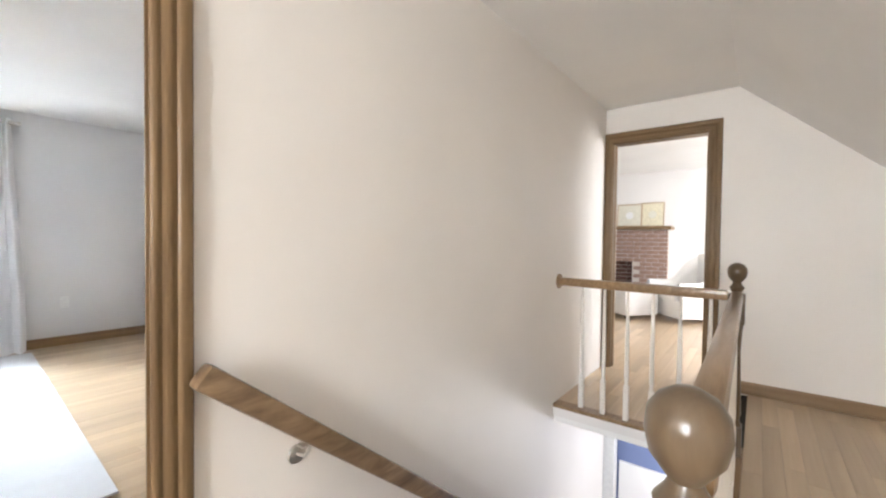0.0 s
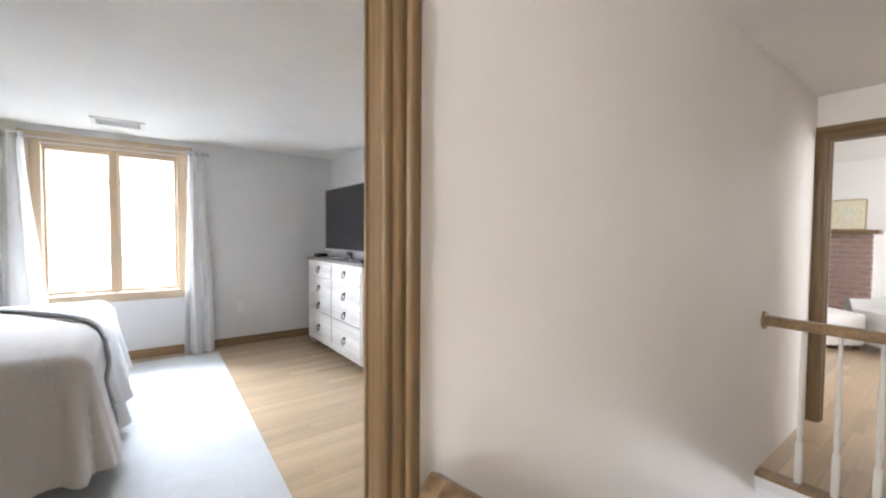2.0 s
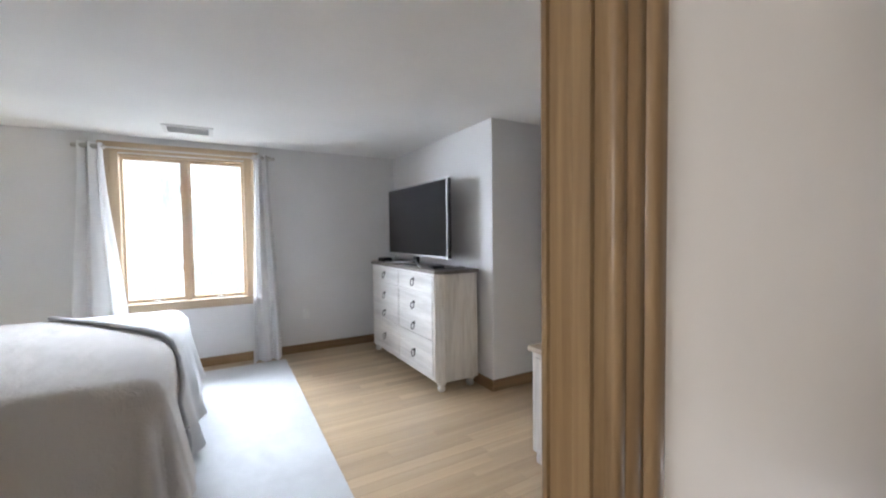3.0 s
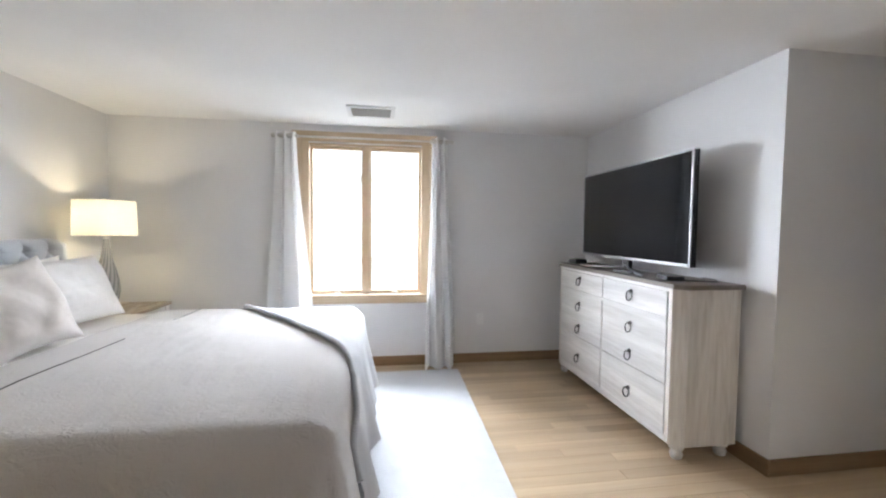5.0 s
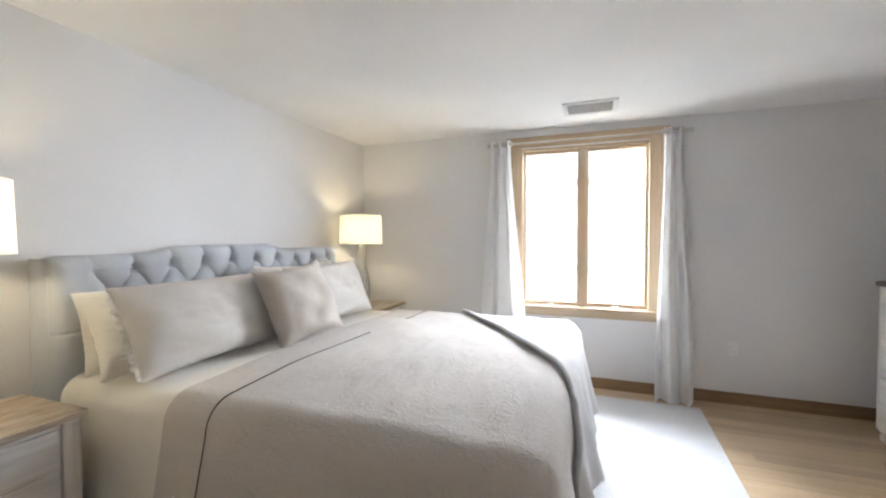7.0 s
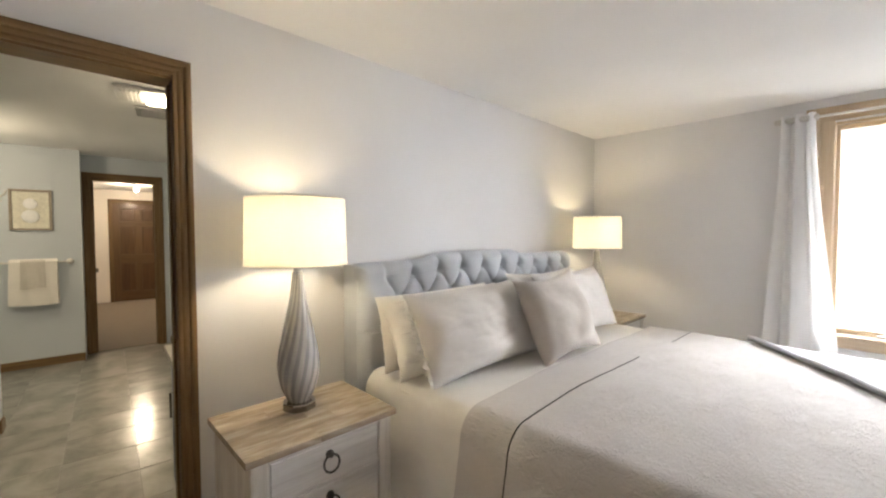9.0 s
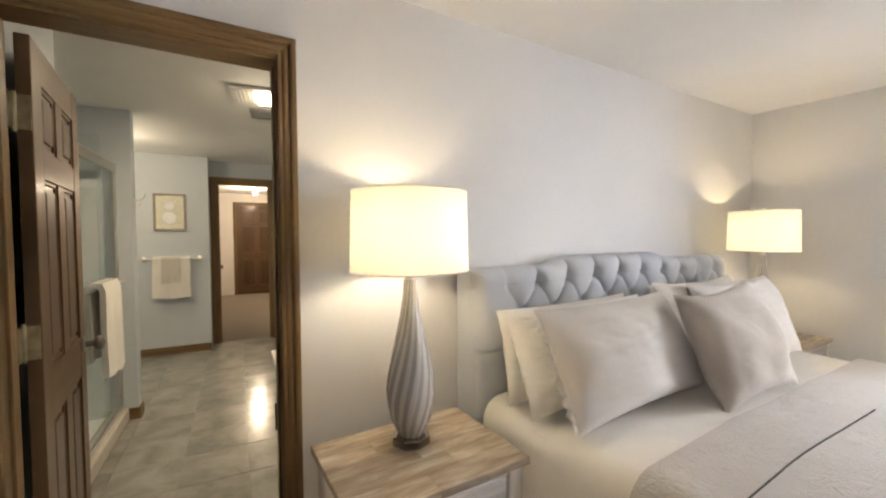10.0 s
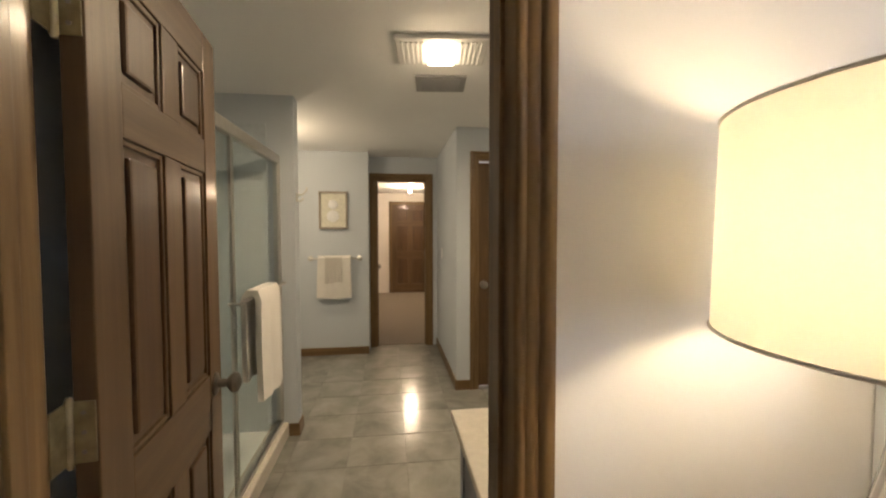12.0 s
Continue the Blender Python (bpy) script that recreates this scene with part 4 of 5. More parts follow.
def ruffle(owner, x, h, seed):
    """A gathered cream strip down the side of a pillow."""
    def fn(u, v):
        z = 0.012 + u * (h - 0.024)
        return (x + v * 0.024 * (1 if x > 0 else -1) + 0.003 * math.sin(u * 60 + seed), 0.006 * v * math.sin(u * 74 + seed) + 0.005 * v * math.sin(u * 29), z)
    part("ruffle", sheet(fn, 160, 4, 0.0015), M_SHEET, owner, "gathered cream edge", smooth=True)


sham = next(o for o in bpy.data.objects if o.name.startswith("pillow") and o.data.materials[0] == M_LINEN)
ruffle(sham, 0.405, 0.425, 0.3)

# ---- nightstands, dresser ----
def ring_pull(parent, x, y, z, s=1.0, face=1):
    """Backplate, post and ring on a front that faces y * face."""
    pl = part("handle", move(lathe([(0.013 * s, 0), (0.013 * s, 0.004), (0.008 * s, 0.007), (0.007 * s, 0.018), (0.0005, 0.02)], 14), Matrix.Translation((x, y, z)) @ pose(0, 0, 0, -90 * face, 0, 0)), M_IRON, parent, "dark iron ring pull", smooth=True)
    pts = [(x + 0.026 * s * math.sin(a), y + face * (0.014 + 0.004 * (1 - math.cos(a))), z - 0.024 * s + 0.026 * s * math.cos(a)) for a in np.linspace(0, 2 * math.pi, 25)]
    part("ring", tube(pts, 0.0036 * s, 8), M_IRON, pl, smooth=True)


def nightstand(m, label):
    w, d, h = 0.575, 0.43, 0.684
    n = thing("nightstand", label, "nightstand", m, "whitewashed bedroom furniture")
    part("body", box(-w / 2 + 0.02, w / 2 - 0.02, -d + 0.012, -0.028, 0.075, h - 0.024, bevel=0.003), M_WASH_V, n, "whitewashed wooden carcass")
    rng = random.Random(11)
    for i in range(5):
        y0, y1 = -d + d * i / 5, -d + d * (i + 1) / 5 - 0.0006
        x = -w / 2
        while x < w / 2 - 0.02:
            x1 = min(x + rng.uniform(0.16, 0.42), w / 2)
            x1 = w / 2 if w / 2 - x1 < 0.08 else x1
            part("top_plank", box(x, x1 - 0.0005, y0, y1, h - 0.024, h, bevel=0.001), M_BROWNTOP, n, "weathered brown plank")
            x = x1
    for sx in (-1, 1):
        a, c = sorted((sx * (w / 2 - 0.018), sx * (w / 2 - 0.075)))
        part("corner_post", box(a, c, -0.03, -0.012, 0.05, h - 0.024, bevel=0.008), M_WASH_V, n)
        part("foot", move(lathe([(0.02, 0), (0.03, 0.012), (0.032, 0.03), (0.022, 0.045), (0.03, 0.06), (0.03, 0.08)], 16), pose(sx * (w / 2 - 0.05), -0.05, 0)), M_WASH_V, n, smooth=True)
        part("foot", box(sx * (w / 2 - 0.05) - 0.02, sx * (w / 2 - 0.05) + 0.02, -d + 0.02, -d + 0.06, 0, 0.08, bevel=0.004), M_WASH_V, n)
    for z0, z1, zp in ((0.505, 0.64, 0.60), (0.325, 0.493, 0.45), (0.125, 0.313, 0.25)):
        dr = part("drawer", boxes((-w / 2 + 0.082, w / 2 - 0.082, -0.03, -0.016, z0, z1), bevel=0.003), M_WASH, n, "whitewashed drawer front")
        ring_pull(dr, 0, -0.016, zp, 1.15)
    for a, c in ((0.642, h - 0.0245), (0.494, 0.504), (0.314, 0.324), (0.08, 0.123)):
        part("rail", box(-w / 2 + 0.076, w / 2 - 0.076, -0.032, -0.018, a, c, bevel=0.002), M_WASH, n)
    return n


nightstand(pose(-1.508, -1.13, 0), "whitewashed nightstand with weathered plank top beside the bed")
nightstand(pose(-4.215, -1.13, 0), "whitewashed nightstand under the corner lamp")


def build_dresser():
    x0, x1, yf, yb, h = -4.325, -2.70, 2.335, 2.755, 1.035
    d = thing("dresser", "wide whitewashed dresser with grey-brown top and ring pulls", "dresser", group="whitewashed bedroom furniture")
    c = 0.055
    bm = bmesh.new()
    out = [(x0 + 0.02 + c, yf + 0.02), (x1 - 0.02 - c, yf + 0.02), (x1 - 0.02, yf + 0.02 + c), (x1 - 0.02, yb - 0.01), (x0 + 0.02, yb - 0.01), (x0 + 0.02, yf + 0.02 + c)]
    lo = [bm.verts.new((*p, 0.09)) for p in out]
    hi = [bm.verts.new((*p, h - 0.028)) for p in out]
    bm.faces.new(lo)
    bm.faces.new(hi)
    for i in range(6):
        bm.faces.new((lo[i], lo[(i + 1) % 6], hi[(i + 1) % 6], hi[i]))
    part("body", bm, M_WASH_V, d, "whitewashed wooden carcass with canted corners")
    bm = bmesh.new()
    out = [(x0 + c, yf), (x1 - c, yf), (x1, yf + c), (x1, yb), (x0, yb), (x0, yf + c)]
    lo = [bm.verts.new((*p, h - 0.028)) for p in out]
    hi = [bm.verts.new((*p, h)) for p in out]
    bm.faces.new(lo)
    bm.faces.new(hi)
    for i in range(6):
        bm.faces.new((lo[i], lo[(i + 1) % 6], hi[(i + 1) % 6], hi[i]))
    bmesh.ops.bevel(bm, geom=bm.edges[:], offset=0.004, segments=2, affect="EDGES")
    part("top", bm, M_GREYTOP, d, "weathered grey-brown top")
    xa, xb = x0 + 0.02 + c, x1 - 0.02 - c
    xm = (xa + xb) / 2
    for a, b, z in ((xa, xa + 0.035, 0.09), (xb - 0.035, xb, 0.09), (xm - 0.008, xm + 0.008, 0.136)):
        part("stile", box(a, b, yf + 0.012, yf + 0.022, z, h - 0.03, bevel=0.002), M_WASH_V, d)
    for y, a, b in ((0.013, 0.09, 0.135), (0.004, 0.812, 0.828), (0.013, h - 0.05, h - 0.0295)):
        part("rail", box(xa + 0.036, xb - 0.036, yf + y, yf + 0.0225, a, b, bevel=0.002), M_WASH, d)
    for a, b in ((xa + 0.037, xm - 0.010), (xm + 0.010, xb - 0.037)):
        for z0, z1, pulls in ((0.83, h - 0.052, (0.915,)), (0.437, 0.81, (0.70, 0.51)), (0.138, 0.43, (0.258,))):
            dr = part("drawer", boxes((a, b, yf + 0.006, yf + 0.022, z0, z1), bevel=0.004), M_WASH, d, "whitewashed drawer front with brushed grain")
            for z in pulls:
                ring_pull(dr, (a + b) / 2, yf + 0.006, z + 0.02, 1.2, -1)
    foot = [(0.018, 0), (0.03, 0.008), (0.037, 0.03), (0.03, 0.05), (0.022, 0.056), (0.04, 0.066), (0.042, 0.09)]
    for x in (x0 + 0.075, x1 - 0.075):
        for y in (yf + 0.07, yb - 0.06):
            part("foot", move(lathe(foot, 18), pose(x, y, 0)), M_WASH_V, d, "turned bun foot", smooth=True)


build_dresser()


def build_tv():
    x0, x1, y, z0, z1 = -4.245, -2.905, 2.56, 1.115, 1.845
    t = thing("television", "large black flat television with thin silver bezel", "television")
    part("case", box(x0, x1, y, y + 0.04, z0, z1, bevel=0.006), M_BLACK, t)
    part("bezel", boxes((x0, x0 + 0.012, y - 0.006, y + 0.03, z0, z1), (x1 - 0.012, x1, y - 0.006, y + 0.03, z0, z1), (x0 + 0.012, x1 - 0.012, y - 0.006, y + 0.03, z1 - 0.012, z1), (x0 + 0.012, x1 - 0.012, y - 0.006, y + 0.03, z0, z0 + 0.022), bevel=0.003), M_SILVER, t, "thin silver bezel")
    part("screen", box(x0 + 0.012, x1 - 0.012, y - 0.003, y + 0.002, z0 + 0.022, z1 - 0.012), M_SCREEN, t, "glossy black screen")
    c = (x0 + x1) / 2
    part("neck", box(c - 0.045, c + 0.045, y, y + 0.035, 1.045, z0 + 0.03, bevel=0.006), M_BLACK, t)
    for s in (-1, 1):
        part("stand_leg", tube([(c, y + 0.01, 1.075), (c + s * 0.1, y - 0.03, 1.052), (c + s * 0.30, y - 0.11, 1.0425), (c + s * 0.42, y - 0.15, 1.0425)], 0.0075), M_SILVER, t, "curved silver stand leg", smooth=True)
        part("stand_leg", tube([(c, y + 0.02, 1.075), (c + s * 0.1, y + 0.05, 1.05), (c + s * 0.25, y + 0.11, 1.0425)], 0.0075), M_SILVER, t, smooth=True)


build_tv()


def small_box(name, label, cat, x, y, z, w, d, h, mat, rz=0):
    ob = part(name, move(boxes((-w / 2, w / 2, -d / 2, d / 2, 0.003, h), bevel=min(h, d) * 0.25), pose(0, 0, 0)), mat, smooth=True)
    ob.matrix_world = pose(x, y, z - 0.003, 0, 0, rz)
    return tagged(ob, label, cat)


small_box("streaming_box", "small black rounded media box on the dresser", "media box", -4.17, 2.47, 1.036, 0.12, 0.12, 0.045, M_BLACK, 10)
small_box("cable_box", "flat black cable box on the dresser", "cable box", -2.96, 2.47, 1.036, 0.14, 0.11, 0.032, M_BLACK, -12)
small_box("remote_control", "black remote control lying on the dresser", "remote", -3.40, 2.44, 1.036, 0.16, 0.045, 0.018, M_BLACK, 14)
cable = part("cable", tube([(-2.9, 2.5, 1.041), (-2.84, 2.56, 1.041), (-2.80, 2.66, 1.041), (-2.88, 2.72, 1.043), (-3.0, 2.735, 1.041)], 0.0035, 8), M_BLACK, smooth=True)
tagged(cable, "black cable curled on the dresser top", "cable")


# ---- lamps ----
def table_lamp(m, label, group):
    l = thing("table_lamp", label, "lamp", m, group)
    part("base", lathe([(0.062, 0), (0.066, 0.004), (0.066, 0.026), (0.062, 0.03), (0.05, 0.032)], 8), M_POLISH, l, "faceted polished metal foot")
    prof = [(0.040, 0.03), (0.048, 0.045), (0.066, 0.085), (0.078, 0.14), (0.080, 0.18), (0.074, 0.24), (0.060, 0.31), (0.044, 0.38), (0.032, 0.44), (0.024, 0.50), (0.021, 0.53), (0.020, 0.552)]
    part("body", lathe(prof, 168, 0.028, 2.6, 14), M_SWIRL, l, "grey and white swirled glass body", smooth=True)
    part("neck", lathe([(0.016, 0.55), (0.016, 0.572), (0.009, 0.576), (0.009, 0.62), (0.018, 0.622), (0.018, 0.66), (0.006, 0.665)], 16), M_CHROME, l, smooth=True)
    R, z0, z1 = 0.195, 0.582, 0.841
    sh = part("shade", sheet(lambda u, v: ((R - 0.006 * v) * math.cos(2 * math.pi * u), (R - 0.006 * v) * math.sin(2 * math.pi * u), z0 + (z1 - z0) * v), 72, 8), M_SHADE, l, "ivory drum shade", smooth=True)
    for z, r in ((z0, R), (z1, R - 0.006)):
        part("trim_ring", tube([(r * math.cos(a), r * math.sin(a), z) for a in np.linspace(0, 2 * math.pi, 73)], 0.0024, 6), M_SPINDLE, sh, smooth=True)
    for k in range(3):
        a = 2 * math.pi * k / 3
        part("spider_arm", tube([(0, 0, z1 - 0.012), ((R - 0.006) * math.cos(a), (R - 0.006) * math.sin(a), z1 - 0.003)], 0.002, 6), M_CHROME, sh)
    part("harp", tube([(0.012, 0, 0.64), (0.05, 0, 0.70), (0.055, 0, 0.76), (0.03, 0, 0.82), (0, 0, z1 - 0.012)], 0.002, 6), M_CHROME, l)
    part("finial", lathe([(0.004, z1 - 0.015), (0.005, z1 + 0.002), (0.009, z1 + 0.008), (0.008, z1 + 0.016), (0.002, z1 + 0.02)], 14), M_CHROME, l, "small metal finial", smooth=True)
    return l


lamp_one = table_lamp(pose(-1.517, -1.410, 0.684), "lit lamp with swirled grey glass body and ivory drum shade", "pair of bedside lamps")
copy_thing(lamp_one, pose(-4.10, -1.39, 0.684))

# ---- vents, outlets ----
def ceiling_vent(name, m, w, d, n, mat, label):
    v = thing(name, label, "vent", m)
    part("backing", box(-w / 2 + 0.02, w / 2 - 0.02, -d / 2 + 0.02, d / 2 - 0.02, -0.006, -0.002), M_GREYV, v)
    part("frame", boxes((-w / 2, w / 2, -d / 2, -d / 2 + 0.035, -0.012, 0), (-w / 2, w / 2, d / 2 - 0.035, d / 2, -0.012, 0), (-w / 2, -w / 2 + 0.035, -d / 2 + 0.035, d / 2 - 0.035, -0.012, 0), (w / 2 - 0.035, w / 2, -d / 2 + 0.035, d / 2 - 0.035, -0.012, 0), bevel=0.003), mat, v)
    for i in range(n):
        y = -d / 2 + 0.04 + (d - 0.08) * (i + 0.5) / n
        part("slat", move(box(-w / 2 + 0.035, w / 2 - 0.035, -0.007, 0.007, -0.001, 0.001), Matrix.Translation((0, y, -0.009)) @ pose(0, 0, 0, 35, 0, 0)), mat, v)
    return v


ceiling_vent("ceiling_vent", pose(-4.11, 0.595, H, 0, 0, 90), 0.385, 0.30, 12, M_METALW, "white louvred ceiling vent above the window")


def outlet(m, label="white double wall outlet plate"):
    o = thing("wall_outlet", label, "outlet", m)
    part("plate", box(-0.036, 0.036, -0.007, 0.0, -0.058, 0.058, bevel=0.003), M_PLATE, o)
    for z in (-0.025, 0.025):
        part("socket", box(-0.016, 0.016, -0.010, -0.006, z - 0.015, z + 0.015, bevel=0.004), M_PLATE, o)
    return o


outlet(pose(XW, 1.665, 0.44, 0, 0, 90))
outlet(BATH @ pose(-1.545, -5.55, 1.16, 0, 0, 90), "white light switch plate on the bathroom wall")

# ---- six-panel doors ----
def panel_door(name, wide, high, m, label, knob=True, hinges=True, knob_side=1):
    """Hinge edge on x=0, leaf along +x, thickness along y from 0 to 0.035."""
    d = thing(name, label, "door", m, kind="structure")
    t, st, mid = 0.035, 0.105, 0.095
    rows = (0.0, 0.21, 0.80, 0.965, 1.56, 1.655, high - 0.115, high)
    c = wide / 2
    for a, b in ((0, st), (wide - st, wide)):
        part("stile", box(a, b, 0, t, 0.01, high, bevel=0.003), M_DOOR_V, d)
    for z0, z1 in ((0.01, rows[1]), (rows[2], rows[3]), (rows[4], rows[5]), (rows[6], high)):
        part("rail", box(st, wide - st, 0.0008, t - 0.0008, z0, z1, bevel=0.003), M_DOOR_H, d)
    for z0, z1 in ((rows[1], rows[2]), (rows[3], rows[4]), (rows[5], rows[6])):
        part("muntin", box(c - mid / 2, c + mid / 2, 0.0012, t - 0.0012, z0, z1, bevel=0.003), M_DOOR_V, d)
        for a, b in ((st, c - mid / 2), (c + mid / 2, wide - st)):
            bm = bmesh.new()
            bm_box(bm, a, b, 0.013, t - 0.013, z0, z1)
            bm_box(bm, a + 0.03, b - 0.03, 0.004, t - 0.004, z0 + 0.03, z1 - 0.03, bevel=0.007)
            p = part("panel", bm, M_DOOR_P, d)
            part("moulding", boxes((a, a + 0.012, 0.006, t - 0.006, z0, z1), (b - 0.012, b, 0.006, t - 0.006, z0, z1), (a + 0.012, b - 0.012, 0.006, t - 0.006, z0, z0 + 0.012), (a + 0.012, b - 0.012, 0.006, t - 0.006, z1 - 0.012, z1), bevel=0.003), M_DOOR_V, p)
    if knob:
        for s, y in ((-1, 0.0), (1, t)):
            k = lathe([(0.034, 0), (0.034, 0.005), (0.014, 0.01), (0.012, 0.034), (0.024, 0.042), (0.031, 0.054), (0.028, 0.066), (0.008, 0.074)], 20)
            part("door_knob", move(k, Matrix.Translation((wide - 0.065, y, 0.925)) @ pose(0, 0, 0, -90 * s, 0, 0)), M_NICKEL, d, "satin nickel knob", smooth=True)
    if hinges:
        for z in (0.27, 1.07, 1.74):
            h = part("hinge", boxes((-0.003, 0.0, 0.003, t, z - 0.05, z + 0.05), bevel=0.001), M_BRASS, d, "aged brass hinge")
            part("jamb_leaf", boxes((-0.046, -0.004, t + 0.004, t + 0.007, z - 0.05, z + 0.05), bevel=0.001), M_BRASS, h)
            part("barrel", move(lathe([(0.004, -0.058), (0.0065, -0.050), (0.0065, 0.050), (0.004, 0.058)], 12), pose(-0.004, t + 0.003, z)), M_BRASS, h, smooth=True)
            for zz in (-0.032, 0.0, 0.032):
                part("screw", move(lathe([(0.0038, 0), (0.0038, 0.0012)], 8), Matrix.Translation((-0.003, t * 0.55, z + zz)) @ pose(0, 0, 0, 0, -90, 0)), M_NICKEL, h)
    return d


# the bathroom door stands open at a right angle to the wall
panel_door("door_bath", 0.665, 1.965, Matrix.Translation((-0.515, -1.838, 0)) @ pose(0, 0, 0, 0, 0, -87.6), "open six-panel stained wooden bathroom door")
panel_door("door_far", 0.82, 2.03, BATH @ Matrix.Translation((-1.02, -10.46, 0)) @ pose(0, 0, 0, 0, 0, 180), "closed six-panel stained wooden door", hinges=False)
casing("door_frame_far", 0.83, "lr", 2.04, 0.075, 0.03, BATH @ Matrix.Translation((-1.015, -10.498, 0)) @ pose(0, 0, 0, 0, 0, 180), "stained oak frame of the far closed door", back=False)
panel_door("door_bath_end", 0.60, 2.0, BATH @ Matrix.Translation((-0.825, -6.175, 0)) @ pose(0, 0, 0, 0, 0, -84), "open dark stained door beyond the bathroom", hinges=True)
panel_door("door_linen", 0.60, 2.0, BATH @ Matrix.Translation((-2.33, -4.66, 0)), "closed stained linen closet door", hinges=False)


# ---- bathroom ----
def bath(ob):
    ob.matrix_world = BATH @ ob.matrix_world
    return ob


def build_shower():
    s = thing("shower_enclosure", "glass sliding shower enclosure with nickel frame", "shower", BATH)
    x, y0, y1 = -0.225, -3.93, -2.35
    part("curb", box(x - 0.055, x + 0.055, y0, y1, 0.0, 0.10, bevel=0.012), M_COUNTER, s, "cream shower curb")
    part("pan", box(x + 0.055, 0.77, y0, y1, 0.0, 0.05), M_PLATE, s)
    part("liner", boxes((0.76, 0.775, y0, y1, 0.05, 2.1), (x + 0.06, 0.76, y0 + 0.002, y0 + 0.014, 0.05, 2.1), (x + 0.06, 0.76, y1 - 0.014, y1, 0.05, 2.1)), M_LINER, s, "pale blue-grey shower wall liner")
    part("header", box(x - 0.022, x + 0.022, y0, y1, 1.84, 1.90, bevel=0.008), M_CHROME, s)
    part("track", box(x - 0.022, x + 0.022, y0, y1, 0.10, 0.125, bevel=0.004), M_CHROME, s)
    part("frame_post", box(x - 0.022, x + 0.022, y0, y0 + 0.03, 0.125, 1.84, bevel=0.004), M_CHROME, s)
    part("frame_post", box(x - 0.022, x + 0.022, y1 - 0.03, y1, 0.125, 1.84, bevel=0.004), M_CHROME, s)
    for k, (a, b) in enumerate(((y0 + 0.03, -3.10), (-3.18, y1 - 0.03))):
        xo = x - 0.009 + 0.018 * k
        g = part("glass_panel", box(xo - 0.003, xo + 0.003, a, b, 0.125, 1.84), M_SHOWER, s, "clear glass panel")
        g.visible_shadow = False
        part("panel_edge", boxes((xo - 0.007, xo + 0.007, a, a + 0.018, 0.125, 1.84), (xo - 0.007, xo + 0.007, b - 0.018, b, 0.125, 1.84), bevel=0.002), M_CHROME, s)
    part("towel_rail", tube([(x - 0.012, -3.86, 1.06), (x - 0.06, -3.86, 1.06), (x - 0.06, -3.05, 1.06), (x - 0.012, -3.05, 1.06)], 0.008), M_CHROME, s, "nickel towel rail", smooth=True)


build_shower()


def hanging_towel(name, label, m, w, front, back, thick=0.012, seed=0.0, mat=None):
    """A towel folded over a bar along x at the origin, hanging in -z, front towards -y."""
    L = front + back

    def fn(u, v):
        s = v * L
        r = 0.018
        if s < front - 0.03:
            z, y = -(front - s), -r - 0.012 * (1 - s / front)
        elif s > front + 0.03:
            z, y = -(s - front), r + 0.006
        else:
            a = (s - front) / 0.03 * math.pi / 2
            z, y = r * math.cos(a) - 0.03 + 0.012, r * math.sin(a)
        x = (u - 0.5) * w * (1 - 0.05 * math.sin(v * 3))
        y += 0.006 * math.sin(u * 14 + seed + v * 3) * min(1, abs(z) * 4)
        z += 0.008 * math.sin(u * 5 + seed) * (1 if s < 0.1 or s > L - 0.1 else 0)
        return (x, y, z)

    ob = part(name, sheet(fn, 30, 50, thick), mat or M_TOWEL, smooth=True)
    ob.matrix_world = BATH @ m
    return tagged(ob, label, "towel", "bathroom towels")


hanging_towel("towel", "white bath towel draped over the shower rail", pose(-0.285, -3.38, 1.075, 0, 0, -90), 0.36, 0.54, 0.44, 0.03, 1.0)


def build_towel_bar():
    y, x0, x1, z = -5.715, -0.625, -0.085, 1.10
    t = thing("towel_bar", "nickel towel bar with round ends on the wall", "towel bar", BATH)
    part("bar", tube([(x0, y, z), (x1, y, z)], 0.009), M_CHROME, t, smooth=True)
    for x in (x0, x1):
        part("post", move(lathe([(0.032, 0), (0.03, 0.01), (0.014, 0.018), (0.012, 0.05), (0.02, 0.06), (0.018, 0.08), (0.004, 0.085)], 18), Matrix.Translation((x, -5.78, z)) @ pose(0, 0, 0, -90, 0, 0)), M_CHROME, t, smooth=True)


build_towel_bar()
hanging_towel("towel", "white bath towel folded over the wall towel bar", pose(-0.355, -5.715, 1.105, 0, 0, 180), 0.37, 0.44, 0.40, 0.03, 2.0)
hanging_towel("hand_towel", "small white hand towel over the bath towel", pose(-0.352, -5.668, 1.128, 0, 0, 180), 0.19, 0.29, 0.20, 0.012, 4.0, M_HANDTOWEL)


def build_picture():
    x0, x1, y, z0, z1 = -0.50, -0.185, -5.78, 1.43, 1.85
    p = thing("picture", "framed relief of two round shells on a pale mount", "picture", BATH)
    f = 0.022
    for a in ((x0, x0 + f, z0, z1), (x1 - f, x1, z0, z1), (x0 + f, x1 - f, z0, z0 + f), (x0 + f, x1 - f, z1 - f, z1)):
        part("frame", box(a[0], a[1], y, y + 0.03, a[2], a[3], bevel=0.003), M_FRAMEW, p)
    part("mount", box(x0 + f, x1 - f, y + 0.001, y + 0.012, z0 + f, z1 - f), M_ART, p)
    for zc, r in ((1.705, 0.055), (1.575, 0.068)):
        part("shell", move(lathe([(r, 0), (r * 0.95, 0.008), (r * 0.6, 0.014), (0.004, 0.017)], 24, 0.03, 0, 9), Matrix.Translation(((x0 + x1) / 2 + 0.005, y + 0.011, zc)) @ pose(0, 0, 0, -90, 0, 0)), M_PLATE, p, "round pale shell", smooth=True)


